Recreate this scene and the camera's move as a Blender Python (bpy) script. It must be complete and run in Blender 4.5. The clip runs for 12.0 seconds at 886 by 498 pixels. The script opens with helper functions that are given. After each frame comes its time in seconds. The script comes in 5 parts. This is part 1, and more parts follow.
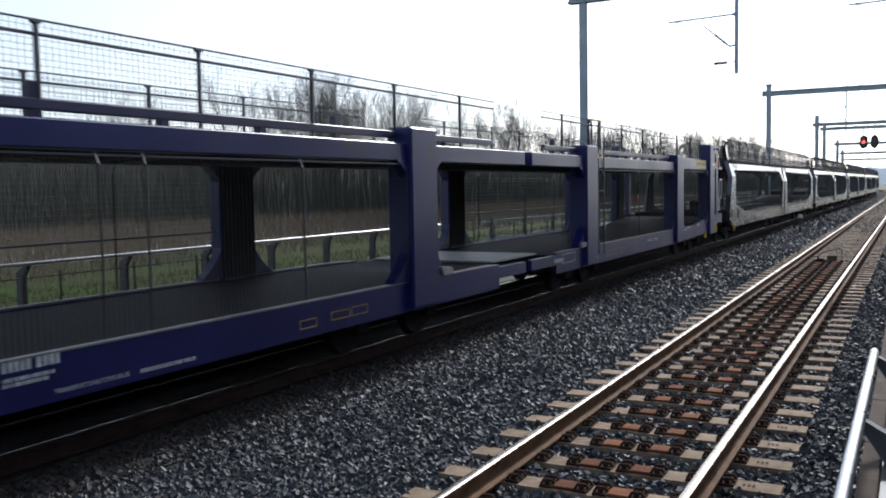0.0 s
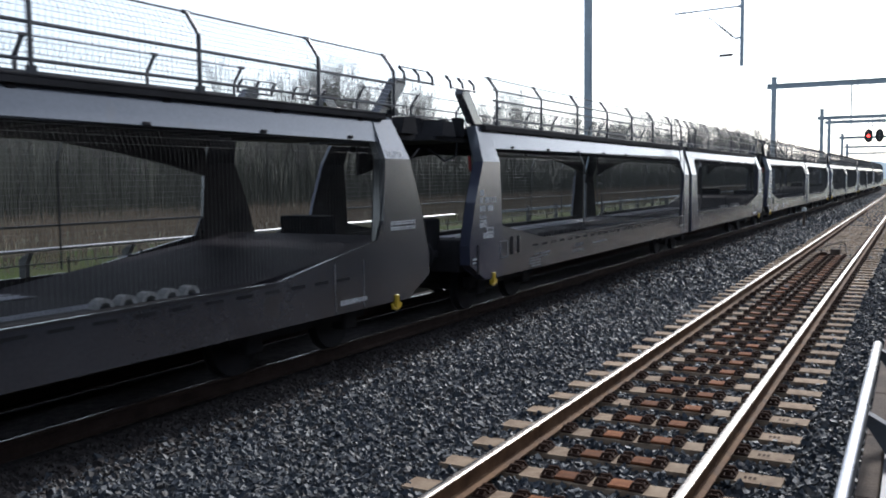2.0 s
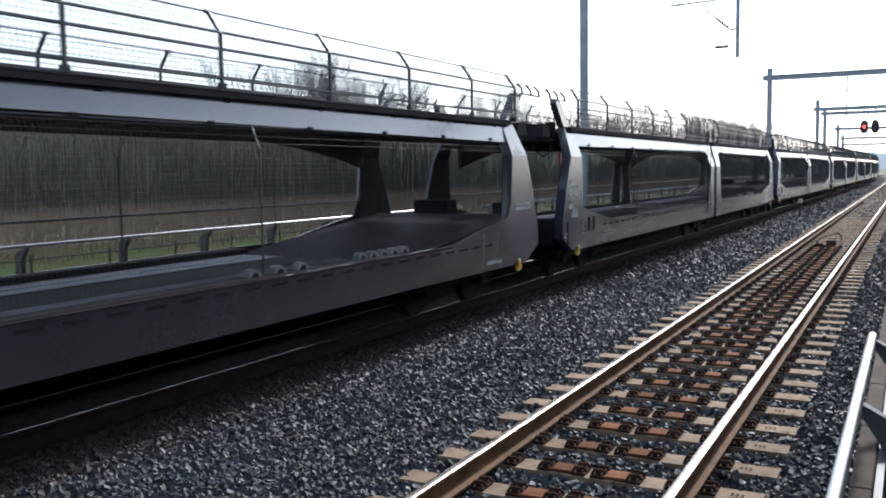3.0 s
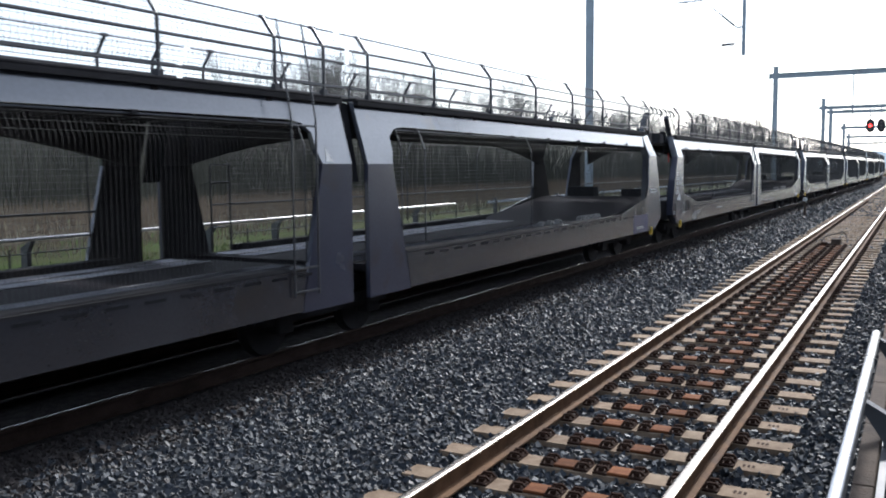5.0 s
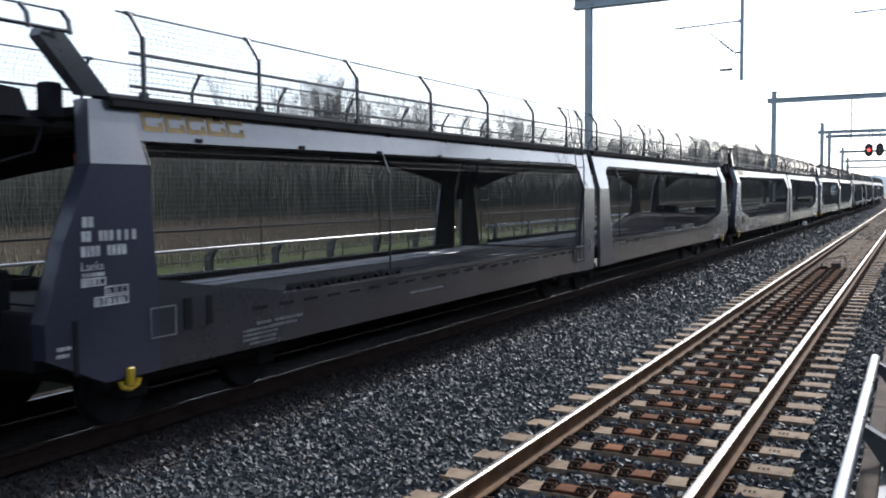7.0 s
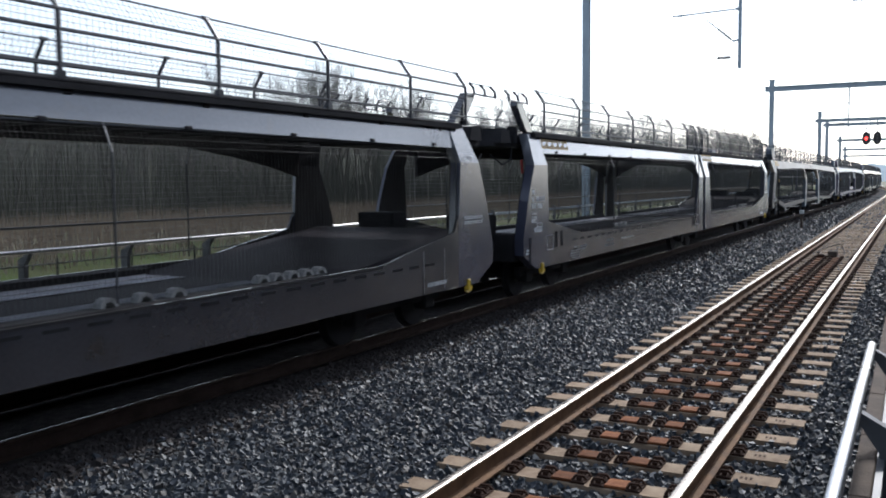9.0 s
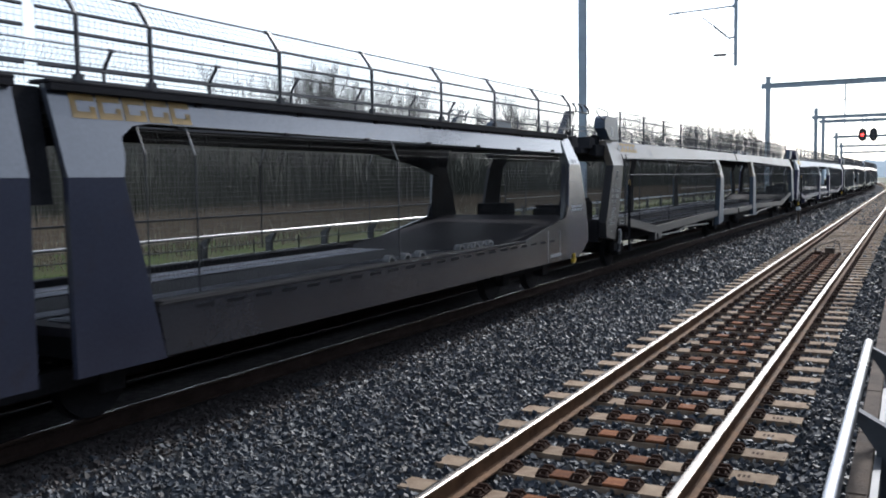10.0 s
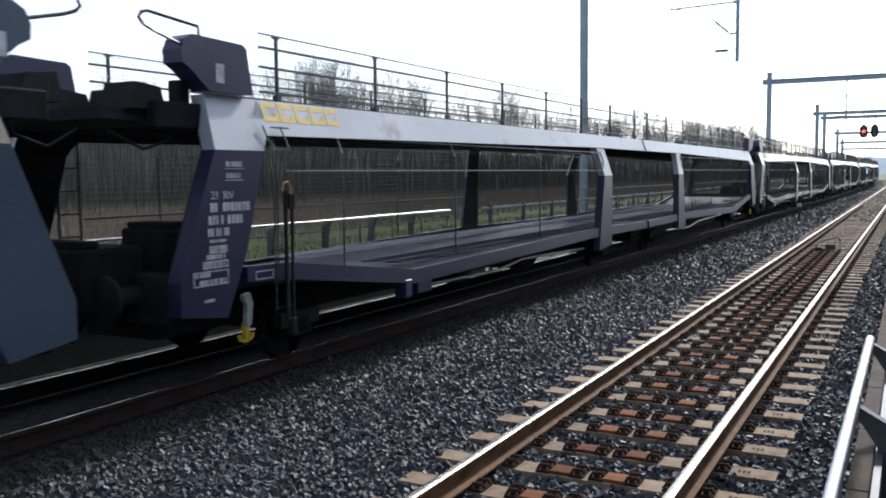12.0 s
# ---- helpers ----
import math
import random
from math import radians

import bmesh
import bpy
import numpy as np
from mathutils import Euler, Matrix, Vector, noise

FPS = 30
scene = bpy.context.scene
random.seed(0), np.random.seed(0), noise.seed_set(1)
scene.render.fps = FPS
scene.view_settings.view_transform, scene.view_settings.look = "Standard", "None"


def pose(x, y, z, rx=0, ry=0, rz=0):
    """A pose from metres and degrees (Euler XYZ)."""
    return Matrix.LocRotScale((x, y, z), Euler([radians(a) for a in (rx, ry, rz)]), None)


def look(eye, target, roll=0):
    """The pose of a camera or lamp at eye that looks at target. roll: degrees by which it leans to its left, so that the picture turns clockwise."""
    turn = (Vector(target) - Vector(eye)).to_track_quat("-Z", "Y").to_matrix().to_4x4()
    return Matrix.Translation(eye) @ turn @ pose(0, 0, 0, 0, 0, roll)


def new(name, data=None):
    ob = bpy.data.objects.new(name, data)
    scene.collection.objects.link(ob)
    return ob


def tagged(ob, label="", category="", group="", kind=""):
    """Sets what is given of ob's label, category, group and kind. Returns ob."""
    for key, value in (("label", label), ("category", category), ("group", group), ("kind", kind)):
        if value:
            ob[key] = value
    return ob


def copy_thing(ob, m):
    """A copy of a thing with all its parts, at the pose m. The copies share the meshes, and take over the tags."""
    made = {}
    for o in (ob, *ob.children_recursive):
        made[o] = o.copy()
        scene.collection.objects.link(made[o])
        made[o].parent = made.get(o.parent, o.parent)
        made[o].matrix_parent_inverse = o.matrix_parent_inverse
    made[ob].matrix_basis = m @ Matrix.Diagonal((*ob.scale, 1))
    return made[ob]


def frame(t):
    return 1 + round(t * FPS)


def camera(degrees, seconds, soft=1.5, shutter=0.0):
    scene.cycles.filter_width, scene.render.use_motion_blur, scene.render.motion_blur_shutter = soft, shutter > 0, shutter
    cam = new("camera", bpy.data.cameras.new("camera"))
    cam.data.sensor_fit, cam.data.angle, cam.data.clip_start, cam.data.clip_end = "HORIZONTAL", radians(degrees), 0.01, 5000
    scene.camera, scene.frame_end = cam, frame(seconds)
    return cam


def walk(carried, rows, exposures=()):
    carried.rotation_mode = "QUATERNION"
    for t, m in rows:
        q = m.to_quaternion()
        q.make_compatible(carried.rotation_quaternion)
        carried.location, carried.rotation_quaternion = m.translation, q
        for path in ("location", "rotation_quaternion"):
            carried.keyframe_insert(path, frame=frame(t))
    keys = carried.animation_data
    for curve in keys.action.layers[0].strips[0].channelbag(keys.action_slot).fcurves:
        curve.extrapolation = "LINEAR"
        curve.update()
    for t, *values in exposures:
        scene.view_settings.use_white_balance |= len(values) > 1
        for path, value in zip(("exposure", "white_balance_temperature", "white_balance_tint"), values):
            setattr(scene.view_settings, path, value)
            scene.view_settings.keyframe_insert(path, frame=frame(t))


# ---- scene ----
cam = camera(53.06, 12.0, soft=1.9, shutter=0.04)
walk(cam, [
    (0.0, pose(0.000, -0.000, 2.105, 86.103, 1.035, 27.819)),
    (0.5, pose(0.002, 0.001, 2.102, 85.954, 0.993, 27.861)),
    (1.0, pose(0.002, -0.003, 2.101, 85.754, 0.990, 27.891)),
    (1.5, pose(-0.006, -0.008, 2.106, 85.590, 0.533, 27.949)),
    (2.0, pose(-0.005, 0.011, 2.096, 85.522, 0.614, 28.035)),
    (2.5, pose(-0.006, -0.001, 2.100, 85.320, 0.788, 27.944)),
    (3.0, pose(0.000, 0.007, 2.098, 85.068, 0.872, 27.796)),
    (5.0, pose(0.002, -0.006, 2.094, 84.831, 0.501, 28.089)),
    (5.5, pose(0.001, -0.005, 2.098, 85.499, 0.444, 27.867)),
    (6.0, pose(0.006, -0.023, 2.098, 85.640, 0.185, 27.976)),
    (6.5, pose(0.010, -0.016, 2.099, 85.884, 0.320, 28.019)),
    (7.0, pose(0.015, -0.023, 2.099, 86.377, 0.522, 28.094)),
    (9.0, pose(0.013, -0.016, 2.091, 85.647, 0.529, 27.930)),
    (9.5, pose(0.015, -0.015, 2.096, 85.333, 0.580, 27.505)),
    (10.0, pose(0.014, -0.006, 2.097, 85.558, 0.850, 27.737)),
    (10.5, pose(0.015, -0.026, 2.098, 85.619, 0.784, 27.727)),
    (11.0, pose(0.012, -0.003, 2.096, 85.356, 0.692, 28.052)),
    (11.5, pose(0.013, 0.005, 2.102, 85.352, 0.585, 27.939)),
    (12.0, pose(0.007, -0.011, 2.097, 85.238, 0.631, 27.774)),
], exposures=[(0.0, 0.28, 5880, 10), (1.5, 0.37, 5880, 10), (2.5, 0.55, 5880, 10), (5.5, 0.72, 5880, 10), (7.0, 0.59, 5880, 10), (9.5, 0.49, 5880, 10), (12.0, 0.55, 5880, 10)])

# ---- light: hazy spring sun straight ahead ----
SUN_AZ, SUN_EL = 2.5, 36.0      # degrees clockwise from the track's direction, above the horizon
world = bpy.data.worlds.new("sky")
scene.world = world
world.use_nodes = True
wn = world.node_tree.nodes
sky = wn.new("ShaderNodeTexSky")
sky.sky_type, sky.sun_disc = "NISHITA", False
sky.sun_elevation, sky.sun_rotation = radians(SUN_EL), radians(SUN_AZ)
sky.air_density, sky.dust_density, sky.ozone_density = 1.0, 1.4, 1.0
haze = wn.new("ShaderNodeHueSaturation")      # thin milky cloud takes the colour out of the sky
haze.inputs["Saturation"].default_value = 0.45
world.node_tree.links.new(sky.outputs[0], haze.inputs["Color"])
world.node_tree.links.new(haze.outputs[0], wn["Background"].inputs[0])
wn["Background"].inputs[1].default_value = 0.15
sun = new("sun", bpy.data.lights.new("sun", "SUN"))
sun.data.energy, sun.data.angle, sun.data.color = 2.8, radians(4.0), (1.0, 0.94, 0.86)
_d = Vector((math.sin(radians(SUN_AZ)) * math.cos(radians(SUN_EL)), math.cos(radians(SUN_AZ)) * math.cos(radians(SUN_EL)), math.sin(radians(SUN_EL))))
sun.matrix_world = look(_d * 200, (0, 0, 0))


# ---- materials ----
def material(name, color, rough=0.6, metal=0.0, vary=0.25, scale=3.0, fine=40.0, bump=0.0, other=None, dirt=None, per_object=0.0, spec=0.5, rust=None, coat=0.0):
    """A surface with stains at one scale and grain at another."""
    m = bpy.data.materials.new(name)
    m.use_nodes = True
    nt = m.node_tree
    b = nt.nodes["Principled BSDF"]
    b.inputs["Roughness"].default_value, b.inputs["Metallic"].default_value = rough, metal
    b.inputs["Specular IOR Level"].default_value = spec
    b.inputs["Coat Weight"].default_value, b.inputs["Coat Roughness"].default_value = coat, 0.16
    geo = nt.nodes.new("ShaderNodeTexCoord")
    big, small = nt.nodes.new("ShaderNodeTexNoise"), nt.nodes.new("ShaderNodeTexNoise")
    for n, s, d in ((big, scale, 5), (small, fine, 3)):
        n.inputs["Scale"].default_value, n.inputs["Detail"].default_value = s, d
        nt.links.new(geo.outputs["Object"], n.inputs["Vector"])
    ramp = nt.nodes.new("ShaderNodeValToRGB")
    ramp.color_ramp.elements[0].position, ramp.color_ramp.elements[1].position = 0.3, 0.7
    lo = [c * (1 - vary) for c in color] if dirt is None else dirt
    hi = [min(1, c * (1 + vary)) for c in color] if other is None else other
    ramp.color_ramp.elements[0].color, ramp.color_ramp.elements[1].color = (*lo, 1), (*hi, 1)
    nt.links.new(big.outputs[0], ramp.inputs[0])
    mul = nt.nodes.new("ShaderNodeMixRGB")
    mul.blend_type = "MULTIPLY"
    mul.inputs[0].default_value = 1.0
    r2 = nt.nodes.new("ShaderNodeMapRange")
    r2.inputs["To Min"].default_value, r2.inputs["To Max"].default_value = 1 - vary, 1 + vary
    nt.links.new(small.outputs[0], r2.inputs[0])
    nt.links.new(ramp.outputs[0], mul.inputs[1])
    nt.links.new(r2.outputs[0], mul.inputs[2])
    out = mul.outputs[0]
    if per_object:
        info = nt.nodes.new("ShaderNodeObjectInfo")
        r3 = nt.nodes.new("ShaderNodeMapRange")
        r3.inputs["To Min"].default_value, r3.inputs["To Max"].default_value = 1 - per_object, 1 + per_object
        nt.links.new(info.outputs["Random"], r3.inputs[0])
        m2 = nt.nodes.new("ShaderNodeMixRGB")
        m2.blend_type = "MULTIPLY"
        m2.inputs[0].default_value = 1.0
        nt.links.new(out, m2.inputs[1])
        nt.links.new(r3.outputs[0], m2.inputs[2])
        out = m2.outputs[0]
    if rust is not None:
        rn = nt.nodes.new("ShaderNodeTexNoise")
        rn.inputs["Scale"].default_value, rn.inputs["Detail"].default_value = scale * 2.2, 8
        nt.links.new(geo.outputs["Object"], rn.inputs["Vector"])
        rr = nt.nodes.new("ShaderNodeValToRGB")
        rr.color_ramp.elements[0].position, rr.color_ramp.elements[1].position = 0.60, 0.72
        nt.links.new(rn.outputs[0], rr.inputs[0])
        m3 = nt.nodes.new("ShaderNodeMixRGB")
        m3.inputs[2].default_value = (*rust, 1)
        nt.links.new(rr.outputs[0], m3.inputs[0])
        nt.links.new(out, m3.inputs[1])
        out = m3.outputs[0]
    nt.links.new(out, b.inputs["Base Color"])
    r4 = nt.nodes.new("ShaderNodeMapRange")
    r4.inputs["To Min"].default_value, r4.inputs["To Max"].default_value = max(0.04, rough - 0.12), min(1, rough + 0.12)
    nt.links.new(big.outputs[0], r4.inputs[0])
    nt.links.new(r4.outputs[0], b.inputs["Roughness"])
    if bump:
        bn = nt.nodes.new("ShaderNodeBump")
        bn.inputs["Strength"].default_value, bn.inputs["Distance"].default_value = bump, 0.02
        nt.links.new(small.outputs[0], bn.inputs["Height"])
        nt.links.new(bn.outputs[0], b.inputs["Normal"])
    return m


def island_material(name, colors, rough=0.85, spec=0.3):
    """Each joined piece takes its own tone."""
    m = bpy.data.materials.new(name)
    m.use_nodes = True
    nt = m.node_tree
    b = nt.nodes["Principled BSDF"]
    b.inputs["Roughness"].default_value = rough
    b.inputs["Specular IOR Level"].default_value = spec
    g = nt.nodes.new("ShaderNodeNewGeometry")
    ramp = nt.nodes.new("ShaderNodeValToRGB")
    el = ramp.color_ramp.elements
    el[0].position, el[0].color = 0.0, (*colors[0], 1)
    el[1].position, el[1].color = 1.0, (*colors[-1], 1)
    for i, c in enumerate(colors[1:-1]):
        e = el.new((i + 1) / (len(colors) - 1))
        e.color = (*c, 1)
    nt.links.new(g.outputs["Random Per Island"], ramp.inputs[0])
    nt.links.new(ramp.outputs[0], b.inputs["Base Color"])
    return m


def glow(name, color, strength):
    m = bpy.data.materials.new(name)
    m.use_nodes = True
    b = m.node_tree.nodes["Principled BSDF"]
    b.inputs["Base Color"].default_value = (*color, 1)
    b.inputs["Emission Color"].default_value = (*color, 1)
    b.inputs["Emission Strength"].default_value = strength
    return m


M = {}
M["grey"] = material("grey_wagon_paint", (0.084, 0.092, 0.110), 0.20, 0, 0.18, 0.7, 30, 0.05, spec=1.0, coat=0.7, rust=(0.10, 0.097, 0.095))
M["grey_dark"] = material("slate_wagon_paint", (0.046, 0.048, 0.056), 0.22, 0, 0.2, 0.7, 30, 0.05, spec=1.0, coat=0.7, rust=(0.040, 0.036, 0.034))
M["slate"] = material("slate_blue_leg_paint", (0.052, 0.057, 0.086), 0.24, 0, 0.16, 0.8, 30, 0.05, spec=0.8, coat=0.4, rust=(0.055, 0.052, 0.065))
M["blue"] = material("blue_wagon_paint", (0.009, 0.012, 0.092), 0.36, 0, 0.18, 0.8, 30, 0.04, rust=(0.018, 0.017, 0.045))
M["beige"] = material("weathered_beige_paint", (0.130, 0.105, 0.076), 0.34, 0, 0.2, 0.9, 30, 0.06, rust=(0.075, 0.062, 0.052))
M["umber"] = material("dark_umber_paint", (0.026, 0.024, 0.025), 0.5, 0, 0.25, 0.9, 30, 0.08, rust=(0.046, 0.035, 0.030))
M["white"] = material("silver_white_paint", (0.42, 0.44, 0.47), 0.35, 0, 0.1, 0.9, 30, 0.04, rust=(0.28, 0.28, 0.29))
M["navy"] = material("navy_violet_paint", (0.026, 0.026, 0.07), 0.40, 0, 0.18, 0.8, 30, 0.05, rust=(0.05, 0.045, 0.07))
M["bluegrey"] = material("blue_grey_paint", (0.05, 0.075, 0.11), 0.40, 0, 0.16, 0.8, 30, 0.05, rust=(0.06, 0.06, 0.07))
M["deck"] = material("worn_steel_deck", (0.017, 0.016, 0.019), 0.62, 0.0, 0.35, 1.1, 26, 0.4, other=(0.034, 0.031, 0.036), spec=0.015)
M["navy_deck"] = material("worn_navy_deck", (0.030, 0.030, 0.060), 0.5, 0.0, 0.35, 1.1, 26, 0.4, other=(0.055, 0.053, 0.085), spec=0.15)
M["tread"] = material("worn_tread_steel", (0.27, 0.27, 0.285), 0.36, 0.7, 0.3, 3, 40)
# Underframe steel; also the plates that stand in for shade inside wagons.
M["dark"] = material("dark_underframe_steel_and_shade", (0.030, 0.029, 0.031), 0.85, 0.0, 0.3, 2, 40, 0.1, spec=0.12)
M["black"] = material("black_rubber", (0.020, 0.020, 0.022), 0.95, 0, 0.3, 3, 40, 0.1, spec=0.08)
M["railing"] = material("dark_blue_grey_tube", (0.018, 0.020, 0.028), 0.45, 0.1, 0.2, 3, 50)
M["mesh"] = material("galvanised_wire", (0.075, 0.076, 0.078), 0.5, 0.2, 0.2, 3, 50)
M["yellow"] = material("yellow_paint", (0.55, 0.37, 0.02), 0.45, 0, 0.15, 8, 60)
M["faded"] = material("faded_yellow_lettering", (0.30, 0.19, 0.05), 0.6, 0, 0.3, 9, 60)
M["lettering"] = material("white_lettering", (0.52, 0.54, 0.55), 0.6, 0, 0.3, 9, 60)
# Worn lettering; also the sky light painted on leaning pole tops.
M["worn_letters_lit_poles"] = material("worn_letters_sky_lit_poles", (0.20, 0.205, 0.215), 0.6, 0, 0.4, 9, 60)
M["red"] = material("red_paint", (0.35, 0.03, 0.03), 0.5, 0, 0.2, 6, 60)
M["chock"] = material("pale_wheel_chock", (0.24, 0.24, 0.235), 0.5, 0, 0.25, 8, 60)
M["rail_top"] = material("polished_rail_head", (0.36, 0.315, 0.265), 0.27, 1.0, 0.14, 4, 80)
M["rail_strip"] = material("bright_rail_strip", (0.72, 0.70, 0.67), 0.14, 1.0, 0.1, 4, 80)
M["rail_side"] = material("rusty_rail_web", (0.125, 0.066, 0.034), 0.8, 0.0, 0.3, 5, 60, 0.2, other=(0.20, 0.115, 0.062), spec=0.15)
M["rail_dark"] = material("dark_brown_rail_web", (0.040, 0.027, 0.022), 0.9, 0, 0.3, 5, 60, 0.2, spec=0.08)
M["sleeper"] = material("tan_stained_concrete", (0.275, 0.212, 0.148), 0.9, 0, 0.24, 7, 60, 0.25, dirt=(0.185, 0.125, 0.080), per_object=0.15, spec=0.2)
M["plate"] = material("rust_red_plate", (0.17, 0.056, 0.022), 0.85, 0.0, 0.35, 14, 80, 0.2, other=(0.20, 0.085, 0.038), per_object=0.3, spec=0.12)
M["clip"] = material("dark_rusty_fastener", (0.040, 0.021, 0.014), 0.9, 0.0, 0.4, 14, 80, 0.1, spec=0.15)
M["ballast"] = island_material("grey_blue_ballast_stone", [(0.0166, 0.0213, 0.0298), (0.029, 0.037, 0.049), (0.046, 0.055, 0.068), (0.021, 0.028, 0.036), (0.088, 0.096, 0.108), (0.026, 0.035, 0.041), (0.060, 0.052, 0.046), (0.019, 0.026, 0.034), (0.036, 0.047, 0.056), (0.105, 0.100, 0.092), (0.024, 0.030, 0.040)], 0.62, 0.45)
M["brown_stones"] = island_material("dark_brown_stone", [(0.0263, 0.0232, 0.0218), (0.0495, 0.0405, 0.0368), (0.0360, 0.0315, 0.0300), (0.0713, 0.0615, 0.0570)], 0.85, 0.3)
M["bed"] = material("ballast_bed", (0.018, 0.021, 0.027), 0.9, 0, 0.5, 9, 30, 1.0, other=(0.034, 0.038, 0.044), spec=0.05)
M["bed_dark"] = material("dark_brown_ballast_bed", (0.046, 0.041, 0.039), 0.95, 0, 0.5, 9, 30, 1.0, spec=0.05)
M["grass"] = material("spring_grass", (0.028, 0.046, 0.010), 0.95, 0, 0.4, 0.4, 20, 0.4, dirt=(0.045, 0.040, 0.020), spec=0.05)
M["field"] = material("rough_field", (0.06, 0.075, 0.03), 0.95, 0, 0.35, 0.05, 6, 0.4, dirt=(0.09, 0.075, 0.045))
M["blades"] = island_material("grass_blades", [(0.034, 0.062, 0.012), (0.046, 0.084, 0.016), (0.082, 0.084, 0.034), (0.036, 0.066, 0.014), (0.095, 0.080, 0.046)], 0.9, 0.1)
M["reed"] = island_material("dry_reed", [(0.125, 0.098, 0.074), (0.175, 0.140, 0.106), (0.090, 0.072, 0.056), (0.145, 0.116, 0.088)], 0.9, 0.1)
M["bark"] = material("grey_brown_bark", (0.074, 0.071, 0.063), 0.95, 0, 0.2, 2, 20, 0.3, spec=0.05)
M["twig"] = material("pale_grey_brown_twigs", (0.125, 0.116, 0.104), 0.9, 0, 0.2, 2, 20, 0.2)
M["stems"] = island_material("bare_woodland_stems", [(0.056, 0.059, 0.050), (0.062, 0.064, 0.055), (0.058, 0.061, 0.052), (0.066, 0.067, 0.058)], 0.95, 0.05)
M["thicket"] = material("dark_woodland_floor", (0.062, 0.065, 0.054), 0.95, 0, 0.22, 0.3, 3, 0.5, spec=0.05)
M["mast"] = material("galvanised_blue_grey_steel", (0.30, 0.36, 0.42), 0.5, 0.2, 0.15, 1.5, 30, 0.05)
M["insulator"] = material("brown_grey_insulator", (0.11, 0.10, 0.095), 0.4, 0, 0.2, 10, 60)
M["tube"] = material("brushed_steel_handrail", (0.46, 0.46, 0.46), 0.30, 1.0, 0.08, 6, 90)
M["pale_tube"] = material("pale_galvanised_tube", (0.80, 0.80, 0.80), 0.50, 1.0, 0.06, 6, 90)
M["bracket"] = material("dark_grey_steel_plate", (0.055, 0.06, 0.068), 0.55, 0.2, 0.2, 4, 40, 0.05)
M["concrete"] = material("worn_platform_concrete", (0.10, 0.080, 0.064), 0.9, 0, 0.2, 4, 60, 0.3, dirt=(0.060, 0.046, 0.038), spec=0.12)
M["pave"] = material("platform_paving", (0.024, 0.023, 0.024), 0.9, 0, 0.2, 3, 60, 0.3, spec=0.10)
M["signal_red"] = glow("red_signal_lamp", (1.0, 0.04, 0.03), 6.0)
M["signal"] = material("black_signal_board", (0.012, 0.013, 0.015), 0.6, 0, 0.2, 3, 40)


# ---- mesh helpers ----
def part(name, bm, mat, parent=None, label="", smooth=False):
    me = bpy.data.meshes.new(name)
    bm.normal_update()
    bm.to_mesh(me)
    bm.free()
    return mesh_part(name, me, mat, parent, label, smooth)


def mesh_part(name, me, mat, parent=None, label="", smooth=False):
    if mat is not None and not me.materials:
        me.materials.append(M[mat])
    if smooth:
        me.polygons.foreach_set("use_smooth", [True] * len(me.polygons))
    ob = new(name, me)
    ob.parent = parent
    if label:
        ob["label"] = label
    return ob


def B():
    return bmesh.new()


def box(bm, x0, x1, y0, y1, z0, z1, bevel=0.0):
    vs = [bm.verts.new((x, y, z)) for x in (x0, x1) for y in (y0, y1) for z in (z0, z1)]
    for q in ((0, 1, 3, 2), (4, 6, 7, 5), (0, 4, 5, 1), (2, 3, 7, 6), (0, 2, 6, 4), (1, 5, 7, 3)):
        bm.faces.new([vs[i] for i in q])
    if bevel:
        es = list({e for v in vs for e in v.link_edges})
        bmesh.ops.bevel(bm, geom=es, offset=bevel, segments=1, affect="EDGES")
    return bm


def plate(bm, poly, outer, thick):
    """A panel drawn in (y, z); outer(z) gives its outer x; thick goes inwards."""
    sgn = 1 if outer(poly[0][1]) > 0 else -1
    a = [bm.verts.new((outer(z), y, z)) for y, z in poly]
    b = [bm.verts.new((outer(z) - sgn * thick, y, z)) for y, z in poly]
    bm.faces.new(a), bm.faces.new(b[::-1])
    n = len(poly)
    for i in range(n):
        bm.faces.new((a[i], b[i], b[(i + 1) % n], a[(i + 1) % n]))
    bmesh.ops.recalc_face_normals(bm, faces=bm.faces[:])
    return bm


def tube(bm, pts, r, n=6):
    """A bent round bar through the points."""
    pts = [Vector(p) for p in pts]
    rings = []
    for i, p in enumerate(pts):
        d = (pts[min(i + 1, len(pts) - 1)] - pts[max(i - 1, 0)]).normalized()
        u = d.orthogonal().normalized() if i == 0 else (u - d * u.dot(d)).normalized()
        v = d.cross(u)
        rings.append([bm.verts.new(p + (u * math.cos(2 * math.pi * k / n) + v * math.sin(2 * math.pi * k / n)) * r) for k in range(n)])
    for a, b in zip(rings, rings[1:]):
        for k in range(n):
            bm.faces.new((a[k], a[(k + 1) % n], b[(k + 1) % n], b[k]))
    bm.faces.new(rings[0][::-1]), bm.faces.new(rings[-1])
    return bm


def disc(bm, c, r, w, axis="X", n=20):
    """A wheel-like cylinder along an axis."""
    d = Vector((1, 0, 0)) if axis == "X" else Vector((0, 1, 0)) if axis == "Y" else Vector((0, 0, 1))
    return tube(bm, [Vector(c) - d * w / 2, Vector(c) + d * w / 2], r, n)


